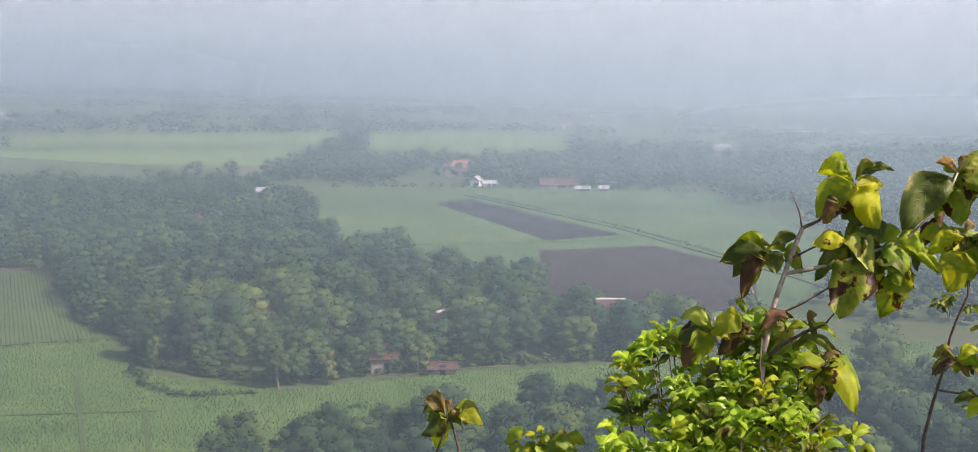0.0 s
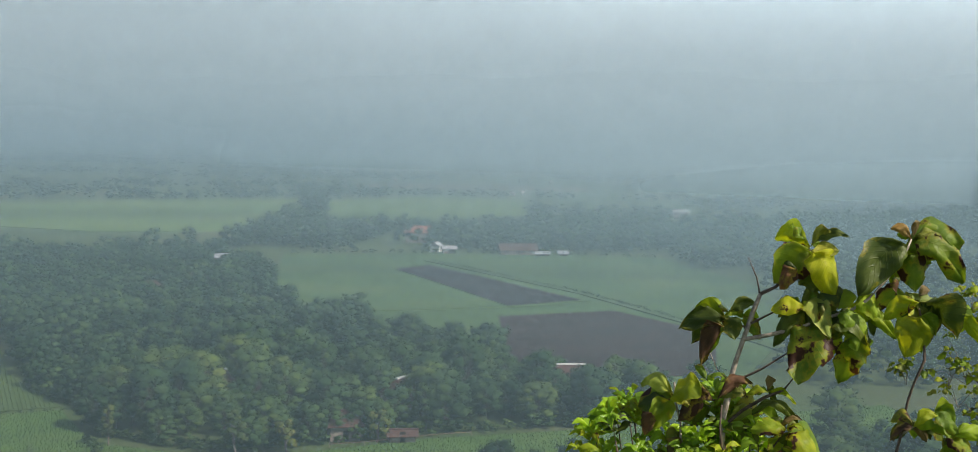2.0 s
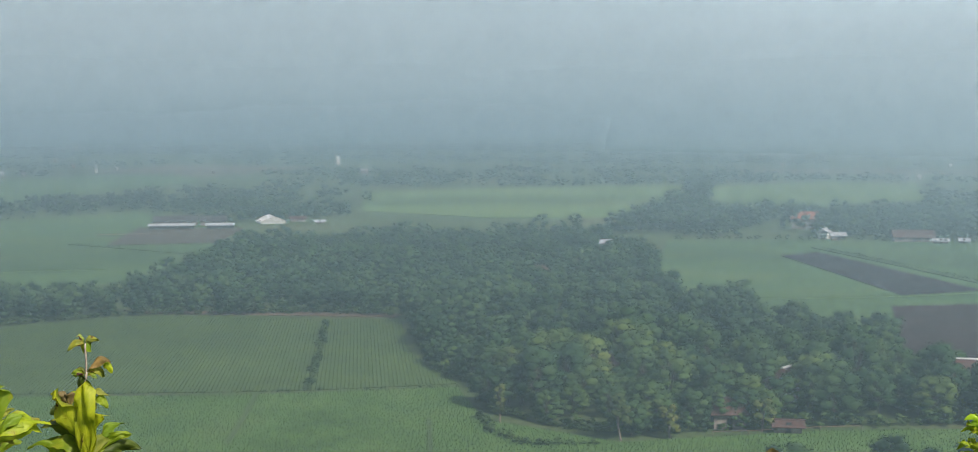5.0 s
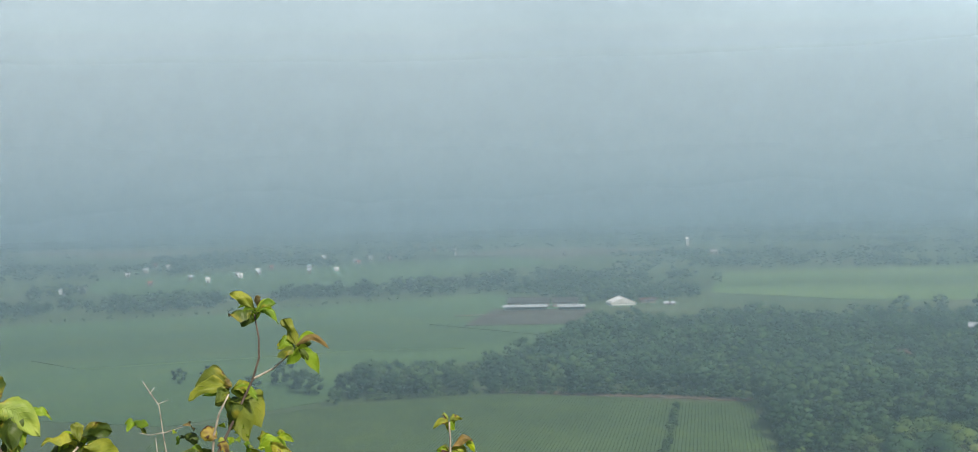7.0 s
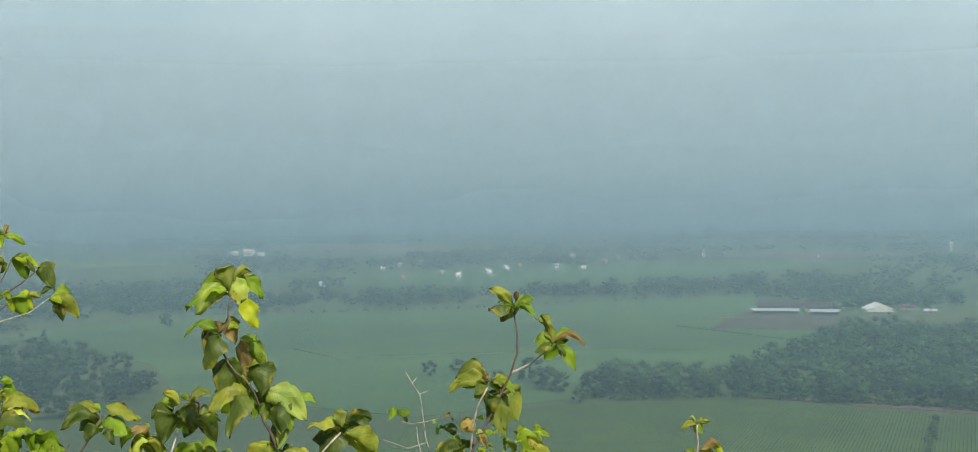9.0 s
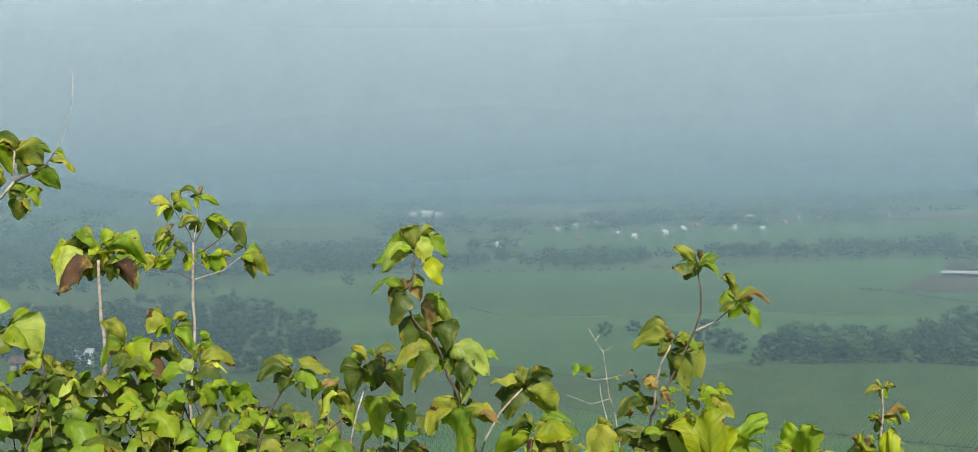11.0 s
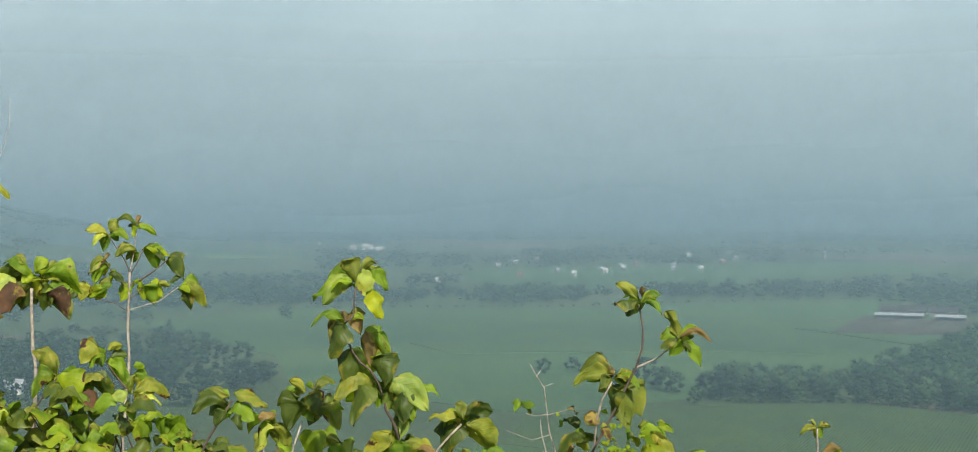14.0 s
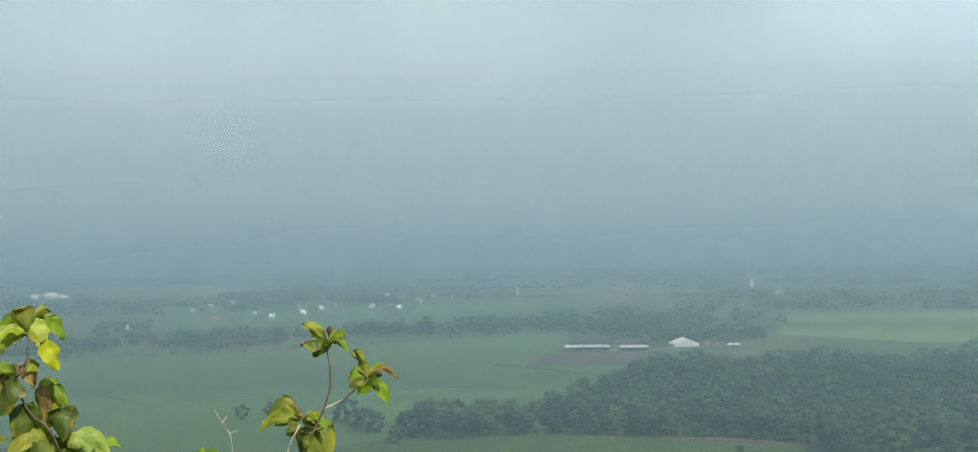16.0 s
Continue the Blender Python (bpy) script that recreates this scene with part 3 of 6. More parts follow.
def plant_near():
    """The closest trees are single things; deeper woods are one mesh each."""
    r = random.Random(21)
    spots = [(x, y) for x, y in scatter(F_MAIN, 6.0, 1, 0.95) + scatter(F_FOOT, 5.0, 2, 0.9) + scatter(F_EAST_FOOT, 5.4, 3, 0.9) if clear_of(x, y, HOUSES_AT + OPEN_YARDS)]
    spots.sort(key=lambda p: math.hypot(p[0] + 15, p[1] - 190))
    firsts = {}
    for x, y in spots[:290]:
        k = r.choice((0, 0, 1, 1, 2, 3, 4, 5)) if y > 205 else r.choice((0, 3, 3, 4, 1))
        s = r.choice((0.62, 0.75, 0.85, 0.95, 1.05, 1.22)) * r.uniform(0.92, 1.08) * (0.8 if y < 212 else 1.0)
        m = pose(x, y, terrain(x, y), 0, 0, r.random() * 360) @ Matrix.Diagonal((s * 1.12, s * 1.12, s * r.uniform(0.82, 1.05), 1))
        if k not in firsts:
            t = empty("tree")
            part("trunk", TREES[k][0], t)
            part("crown", TREES[k][1], t)
            tagged(t, TREE_WORDS[k], "tree", "grove trees")
            firsts[k] = t
            t.matrix_world = m
        else:
            c = copy_thing(firsts[k], Matrix())
            c.matrix_basis = m
    w = Wood(5)
    deep = Wood(6, 10, 10, 0.046)
    for x, y in spots[290:]:
        big = noise.noise(Vector((x * 0.035, y * 0.035, 9.0)))
        (w if math.hypot(x, y) < 400 else deep).add(x, y, r.choice((5.2, 6.5, 7.5, 8.5, 10.0)) * r.uniform(0.9, 1.1) * (1.0 + 0.4 * big), r.uniform(0.95, 1.4))
    w.done("wood", "mixed green plantation and village trees", M_TREE)
    deep.done("wood", "deeper plantation trees behind a village", M_TREE)


plant_near()


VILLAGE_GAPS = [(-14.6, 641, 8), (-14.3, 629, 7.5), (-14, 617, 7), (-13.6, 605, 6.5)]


def plant_far():
    r = random.Random(33)
    for polys, gap, tall, words, mat in (
            ((F_EAST,), 8.5, (8, 13), "dense dark woods rising beyond rice fields", M_FAR),
            ((F_VILLAGE, F_GAP, F_HAMLET), 7.0, (8, 14), "village trees behind rice fields", M_FAR),
            ((F_BELT, F_WESTWOOD), 9.0, (7, 13), "dark tree belt along a broad field", M_FAR)):
        w = Wood(len(words), 10, 14, 0.044) if "belt" in words else Wood(len(words), 7, 9, 0.054)
        for j, poly in enumerate(polys):
            for x, y in scatter(poly, gap, 11 + j):
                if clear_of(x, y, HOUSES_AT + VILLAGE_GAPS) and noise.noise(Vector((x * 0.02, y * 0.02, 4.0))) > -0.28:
                    w.add(x, y, r.uniform(*tall) * r.choice((0.6, 0.8, 1.0, 1.0)), r.uniform(0.95, 1.45))
        if "belt" in words:
            for x, y in scatter(F_WEST_END, 14.0, 51, 0.8):
                w.add(x, y, r.uniform(5, 10), r.uniform(1.2, 1.8))
            for x, y in scatter(F_SCRUB, 11.0, 52, 0.55):
                if noise.noise(Vector((x * 0.015, y * 0.03, 2.0))) > -0.1:
                    w.add(x, y, r.uniform(2.0, 5.5), r.uniform(1.2, 2.0))
        for x, y, h in ((-20, 640, 17), (8, 650, 16), (-128, 640, 10), (-118, 590, 9), (-531, 358, 9), (-305, 810, 9), (-262, 312, 11), (-244, 300, 10), (-293, 312, 7), (-297, 302, 7), (-263, 298, 7), (-250, 306, 9), (-240, 300, 8), (-234, 307, 9), (-229, 299, 8), (-226, 306, 9)):
            if "belt" in words:
                w.add(x, y, h, 1.1)
        w.done("wood", words, mat)
    # belts and groves out to the mist
    gaps = np.array(FAR_GAPS)
    w = Wood(77, 4, 5, 0.10)
    for _ in range(60000):
        rad = 700 * 4.0 ** r.random()
        a = radians(r.uniform(-84, 32))
        x, y = rad * math.sin(a), rad * math.cos(a)
        if any(inside(x, y, p) for p in (FAR_FIELD, FAR_FIELD_B, FAR_FIELD_C, WEST_FIELD, NORTH_FIELD, F_EAST, BEHIND_BELT)) or not clear_of(x, y, HOUSES_AT):
            continue
        if any(inside(x * k, y * k, p) for k in (1.1, 1.2, 1.3) for p in (FAR_FIELD, FAR_FIELD_B, FAR_FIELD_C)):
            continue
        if any(inside(x * k, y * k, p) for k in (1.0, 1.05, 1.1) for p in FAR_PLOTS + [BEHIND_BELT]) or (((gaps[:, 0] - x) ** 2 + (gaps[:, 1] - y) ** 2) < gaps[:, 2] ** 2).any():
            continue
        d = noise.noise(Vector((a * 5.0, math.log(rad) * 9.0, 1.0))) + 0.5 * noise.noise(Vector((a * 16.0, math.log(rad) * 22.0, 7.0)))
        hill = terrain(x, y) > 6
        if d > 0.08 or hill:
            w.add(x, y, r.uniform(5, 11), r.uniform(1.4, 2.2) * max(1.0, rad / 1300))
            if len(w.v) > 5600:
                break
    w.done("far_woods", "far groves and tree belts fading in mist", M_FAR)


plant_far()


def tufts(poly, gap, size, seed, mat, label, rows=None, name="crop"):
    """Blades of a crop, in rows or strewn, one mesh."""
    r = random.Random(seed)
    v, f = [], []
    pts = []
    if rows is None:
        pts = scatter(poly, gap, seed)
    else:
        a = radians(rows)
        c, s = math.cos(a), math.sin(a)
        for i in range(-260, 260):
            for j in range(-420, 420):
                u, w = i * gap, j * 0.55
                x, y = -150 + u * c - w * s, 260 + u * s + w * c
                if inside(x, y, poly) and r.random() < 0.93:
                    pts.append((x + r.uniform(-0.1, 0.1), y + r.uniform(-0.1, 0.1)))
    for x, y in pts:
        z = terrain(x, y) + 0.1
        for _ in range(2):
            a, h = r.random() * 6.28, size * r.uniform(0.6, 1.3)
            dx, dy = math.cos(a), math.sin(a)
            k = len(v)
            v += [(x - dy * h * 0.3, y + dx * h * 0.3, z), (x + dy * h * 0.3, y - dx * h * 0.3, z), (x + dx * h * 0.55, y + dy * h * 0.55, z + h)]
            f.append((k, k + 1, k + 2))
    tagged(new(name, mesh_of(name, v, f, mat)), label, "crop", kind="stuff")


tufts(ROW_FIELD, 0.85, 0.29, 4, M_ROWBLADE, "low dark green crop standing in rows", rows=21.0, name="row_crop")
tufts(NEAR_FIELD, 0.64, 0.31, 6, M_BLADE, "light green leafy crop and weeds", name="weedy_crop")


def strip(points, width, lift, mat, label, name="path", kind="structure"):
    """A low raised path or bank along points."""
    v, f = [], []
    pts = [Vector((x, y, 0)) for x, y in points]
    for i, p in enumerate(pts):
        d = (pts[min(i + 1, len(pts) - 1)] - pts[max(i - 1, 0)]).normalized()
        n = Vector((-d.y, d.x, 0)) * width / 2
        for q, z in ((p - n * 1.3, -0.2), (p - n, lift), (p + n, lift), (p + n * 1.3, -0.2)):
            v.append((q.x, q.y, terrain(p.x, p.y) + z))
    for i in range(len(pts) - 1):
        for k in range(3):
            a = i * 4 + k
            f.append((a, a + 4, a + 5, a + 1))
    return tagged(new(name, mesh_of(name, v, f, mat)), label, name.replace("_", " "), kind=kind)


def along(points, gap, seed, jitter=0.6):
    r = random.Random(seed)
    out = []
    for (x0, y0), (x1, y1) in zip(points, points[1:]):
        n = max(1, int(math.hypot(x1 - x0, y1 - y0) / gap))
        for k in range(n):
            f = (k + r.random()) / n
            out.append((x0 + (x1 - x0) * f + r.uniform(-jitter, jitter), y0 + (y1 - y0) * f + r.uniform(-jitter, jitter)))
    return out


LANE = [(-9, 556), (20, 498), (47, 443), (72, 372), (84, 340), (92, 310)]
strip(LANE, 2.0, 0.45, M_CROP, "narrow grassy track between rice plots")
strip([(-113, 235), (-106, 215), (-100, 196)], 1.0, 0.3, M_CROP, "dark ditch line across a crop field")
strip([(-75, 195), (-64, 197), (-52, 199)], 0.8, 0.25, M_CROP, "dark ditch line across a crop field")
strip([(-72, 222), (-64, 198), (-56, 175)], 0.8, 0.25, M_CROP, "dark ditch line across a crop field")
strip([(-54, 199), (-50, 186), (-47, 175)], 0.7, 0.25, M_CROP, "dark ditch line across a crop field")
strip([(-345, 545), (-325, 556), (-312, 562)], 2.0, 0.4, M_EARTH, "pale earthen track by a farm")
strip([(-566, 208), (-540, 219), (-515, 226)], 3.0, 0.4, M_EARTH, "pale earthen track through scrub")
strip([(-330, 500), (-290, 486), (-258, 474)], 1.5, 0.5, M_CROP, "dark grassy bank across a field")
strip([(-400, 330), (-361, 318), (-300, 400), (-262, 420)], 1.2, 0.4, M_CROP, "narrow dark bank in a rice field")
strip([(-45, 392), (-10, 398), (20, 408), (48, 424)], 1.4, 0.4, M_CROP, "grassy bank between ploughed plots")


def hedges():
    """Low bushes along banks and plot edges."""
    r = random.Random(12)
    w = Wood(9, 5, 16, 0.08)
    for pts, gap, low, high in (
            ([(-6, 558), (22, 500), (49, 445), (74, 374), (86, 342)], 2.2, 0.7, 1.6),
            ([(-133, 320), (-118, 280), (-104, 241)], 1.5, 0.8, 1.8),
            ([(-169, 218), (-120, 233), (-74, 251)], 1.3, 0.5, 0.9),
            ([(-63, 226), (-58, 214), (-50, 208), (-38, 211)], 1.1, 0.7, 1.7),
            ([(-50, 222), (-40, 219)], 0.9, 0.6, 1.2),
            ([(-22, 204), (-10, 196), (-6, 200)], 0.9, 0.5, 1.0),
            (F_MAIN[1:7], 1.6, 1.4, 3.6),
            ([(-218, 296), (-195, 322), (-140, 337), (-114, 336), (-86, 270)], 2.0, 1.2, 3.2),
            ([(-74, 582), (-30, 592), (49, 594), (97, 580)], 5.0, 1.5, 3.5),
            ([(-66, 470), (-52, 410), (-46, 392)], 4.0, 1.5, 4.0),
            ([(-330, 500), (-290, 487), (-258, 475)], 5.0, 0.8, 1.6),
            ([(-590, 400), (-495, 505), (-415, 695)], 7.0, 1.0, 3.0)):
        for x, y in along(pts, gap, int(abs(pts[0][0]))):
            if not clear_of(x, y, HOUSES_AT[:11]):
                continue
            w.add(x, y, r.uniform(low, high), r.uniform(1.2, 2.0))
    w.done("hedge", "low green bushes along field banks", M_TREE)


hedges()


def pale_trees():
    """Two slim trees that stand out at the edge of the grove."""
    r = random.Random(40)
    for x, y, h, wide, words in ((-35, 214.5, 8.5, 2.0, "slim tree with a bare pale trunk at a field edge"), (-58.5, 222, 7.5, 1.1, "narrow pale-leaved tree at a field corner"),
                                 (-27, 218, 6.0, 1.8, "small yellowish tree beside a cottage"), (-12, 226, 6.0, 2.0, "small yellow-green tree beside a cottage")):
        t = empty("tree", pose(x, y, terrain(x, y), 0, 0, 30))
        a, b = tree_meshes(r, h, wide, 11, 60, 0.36, M_PALE, h > 8)
        part("trunk", a, t)
        part("crown", b, t)
        tagged(t, words, "tree", "grove trees")


pale_trees()


def bamboo_rail(points):
    top = empty("bamboo_rail", pose(points[0][0], points[0][1], terrain(*points[0])))
    tagged(top, "bamboo pole rail along a field edge", "rail")
    o = Vector((points[0][0], points[0][1], 0))
    v, f = [], []
    tube(v, f, [Vector((x, y, 0)) - o + Vector((0, 0, 0.85)) for x, y in points], [0.09] * len(points), 6)
    part("pole", mesh_of("pole", v, f, M_EARTH, True), top)
    for x, y in points:
        v, f = [], []
        q = Vector((x, y, 0)) - o
        tube(v, f, [q + Vector((0, 0, -0.3)), q + Vector((0, 0, 0.95))], [0.07, 0.06], 6)
        part("post", mesh_of("post", v, f, M_BARK, True), top)


bamboo_rail([(-20, 221), (-14, 223), (-8, 226), (-2, 229), (5, 231.5)])


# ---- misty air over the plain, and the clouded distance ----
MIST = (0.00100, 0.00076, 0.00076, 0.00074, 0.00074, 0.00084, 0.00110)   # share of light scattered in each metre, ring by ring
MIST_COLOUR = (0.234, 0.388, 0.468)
# mist tints with light painted in: pale above, sun-side east, cloud shade far and low
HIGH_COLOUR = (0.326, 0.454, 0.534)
SUNLIT_EAST_COLOUR = (0.285, 0.410, 0.485)
SHADED_MIST_COLOUR = (0.168, 0.272, 0.345)
MIST_RINGS = (110, 182, 300, 495, 817, 1348, 2224, 4600)
EYE_HEIGHT = 55.0


def mist_material(near, far, first, thick):
    """A sheet of painted haze that stands for the misty air up to the next sheet: its cover thins towards the ground,
    where the sight path is shorter, and high up.
    """
    m = bpy.data.materials.new("painted_haze")
    m.use_nodes = True
    n = m.node_tree
    n.nodes.remove(n.nodes["Principled BSDF"])
    tc = n.nodes.new("ShaderNodeTexCoord")
    sep = n.nodes.new("ShaderNodeSeparateXYZ")
    n.links.new(tc.outputs["Object"], sep.inputs[0])

    def calc(op, a, c=0.0):
        k = n.nodes.new("ShaderNodeMath")
        k.operation = op
        for s, v in zip(k.inputs, (a, c)):
            if isinstance(v, bpy.types.NodeSocket):
                n.links.new(v, s)
            else:
                s.default_value = v
        return k.outputs[0]

    z = sep.outputs[2]
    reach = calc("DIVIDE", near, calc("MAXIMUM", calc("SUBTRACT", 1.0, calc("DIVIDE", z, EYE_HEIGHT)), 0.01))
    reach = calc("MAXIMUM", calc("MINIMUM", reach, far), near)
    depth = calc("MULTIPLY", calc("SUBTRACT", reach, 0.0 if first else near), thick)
    fade = n.nodes.new("ShaderNodeMapRange")
    fade.interpolation_type = "SMOOTHSTEP"
    for k, v in ((1, 55.0), (2, 150.0 + 0.09 * near if far < 4000 else 540.0), (3, 1.0), (4, 0.0)):
        fade.inputs[k].default_value = v
    n.links.new(z, fade.inputs[0])
    thin = fade.outputs[0] if far < 4000 else calc("POWER", fade.outputs[0], 2.0)
    drift = noise_node(n, 0.004, 3, 0.5)
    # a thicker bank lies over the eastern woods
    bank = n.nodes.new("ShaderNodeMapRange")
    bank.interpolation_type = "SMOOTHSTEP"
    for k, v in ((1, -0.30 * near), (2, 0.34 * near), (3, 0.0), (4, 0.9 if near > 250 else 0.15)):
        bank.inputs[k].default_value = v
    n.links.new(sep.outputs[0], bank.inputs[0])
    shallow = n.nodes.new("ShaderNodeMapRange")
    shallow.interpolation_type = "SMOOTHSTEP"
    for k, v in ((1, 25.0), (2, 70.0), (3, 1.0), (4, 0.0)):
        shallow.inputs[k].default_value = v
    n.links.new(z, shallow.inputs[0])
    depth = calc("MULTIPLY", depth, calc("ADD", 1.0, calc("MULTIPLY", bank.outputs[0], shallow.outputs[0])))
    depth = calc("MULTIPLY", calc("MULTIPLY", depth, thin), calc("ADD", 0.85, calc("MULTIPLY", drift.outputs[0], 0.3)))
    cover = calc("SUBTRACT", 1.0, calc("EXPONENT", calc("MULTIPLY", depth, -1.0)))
    d = n.nodes.new("ShaderNodeBsdfDiffuse")
    # light put into the colour: cloud-shaded low and far, sunlit eastward, paler higher up
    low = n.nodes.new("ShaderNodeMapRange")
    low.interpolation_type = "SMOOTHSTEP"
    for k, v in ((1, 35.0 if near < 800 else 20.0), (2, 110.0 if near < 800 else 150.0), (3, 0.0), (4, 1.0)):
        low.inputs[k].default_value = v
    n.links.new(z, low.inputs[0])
    n.links.new(mix(n, low.outputs[0], MIST_COLOUR if near < 800 else mix(n, bank.outputs[0], SHADED_MIST_COLOUR, SUNLIT_EAST_COLOUR), HIGH_COLOUR), d.inputs[0])
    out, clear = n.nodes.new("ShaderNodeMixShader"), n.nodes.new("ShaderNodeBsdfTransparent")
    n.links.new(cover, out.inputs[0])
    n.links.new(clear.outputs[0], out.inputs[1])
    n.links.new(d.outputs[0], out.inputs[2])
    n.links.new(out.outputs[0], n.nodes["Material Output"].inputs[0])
    return m


def build_mist():
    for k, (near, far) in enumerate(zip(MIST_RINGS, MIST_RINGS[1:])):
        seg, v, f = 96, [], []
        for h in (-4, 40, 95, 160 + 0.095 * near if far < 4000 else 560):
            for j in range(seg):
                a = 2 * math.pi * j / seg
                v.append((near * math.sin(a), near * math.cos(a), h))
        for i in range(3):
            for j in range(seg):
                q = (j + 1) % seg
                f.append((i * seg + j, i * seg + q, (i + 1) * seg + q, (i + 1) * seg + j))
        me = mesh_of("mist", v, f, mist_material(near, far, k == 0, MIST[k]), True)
        # normals point up and lean outward, standing in for forward scattering: brighter towards the sun
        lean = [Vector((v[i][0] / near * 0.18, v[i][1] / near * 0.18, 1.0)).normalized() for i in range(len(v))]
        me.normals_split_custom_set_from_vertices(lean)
        tagged(new("mist", me), "sheet of painted haze standing for thin morning mist over the plain", "mist", kind="stuff")


build_mist()


def build_backdrop():
    """Cloud bank behind everything."""
    seg, v, f = 96, [], []
    hs = (-80, 60, 160, 300, 500, 800, 1300)
    for h in hs:
        for k in range(seg):
            a = 2 * math.pi * k / seg
            v.append((4720 * math.sin(a), 4720 * math.cos(a), h))
    for j in range(len(hs) - 1):
        for k in range(seg):
            q = (k + 1) % seg
            f.append((j * seg + q, j * seg + k, (j + 1) * seg + k, (j + 1) * seg + q))
    m = bpy.data.materials.new("cloud_bank")
    m.use_nodes = True
    n = m.node_tree
    n.nodes.remove(n.nodes["Principled BSDF"])
    t = noise_node(n, 0.0011, 4, 0.5)
    r = ramp(n, t.outputs[0], ((0.30, (0.88, 0.90, 0.91)), (0.70, (1.12, 1.10, 1.08))))
    tc = n.nodes.new("ShaderNodeTexCoord")
    sep = n.nodes.new("ShaderNodeSeparateXYZ")
    n.links.new(tc.outputs["Object"], sep.inputs[0])
    high = n.nodes.new("ShaderNodeMapRange")
    high.inputs[1].default_value, high.inputs[2].default_value = 40, 1000
    n.links.new(sep.outputs[2], high.inputs[0])
    tall = ramp(n, high.outputs[0], ((0.0, (0.325, 0.395, 0.422)), (0.094, (0.39, 0.467, 0.495)), (0.177, (0.46, 0.55, 0.58)),
                                     (0.323, (0.535, 0.65, 0.68)), (0.55, (0.487, 0.61, 0.645)), (1.0, (0.405, 0.53, 0.57))))
    tall.color_ramp.interpolation = "B_SPLINE"
    # brighter towards the sun's side
    side = n.nodes.new("ShaderNodeMapRange")
    side.interpolation_type = "SMOOTHSTEP"
    for k, x in ((1, -2300.0), (2, 2600.0), (3, 1.27), (4, 4.0)):
        side.inputs[k].default_value = x
    n.links.new(sep.outputs[0], side.inputs[0])
    e = n.nodes.new("ShaderNodeEmission")
    n.links.new(mix(n, 1.0, r.outputs[0], tall.outputs[0], "MULTIPLY"), e.inputs[0])
    n.links.new(side.outputs[0], e.inputs[1])
    n.links.new(e.outputs[0], n.nodes["Material Output"].inputs[0])
    tagged(new("backdrop", mesh_of("backdrop", v, f, m, True)), "grey-blue misty morning sky with soft cloud", "sky", kind="structure")


build_backdrop()


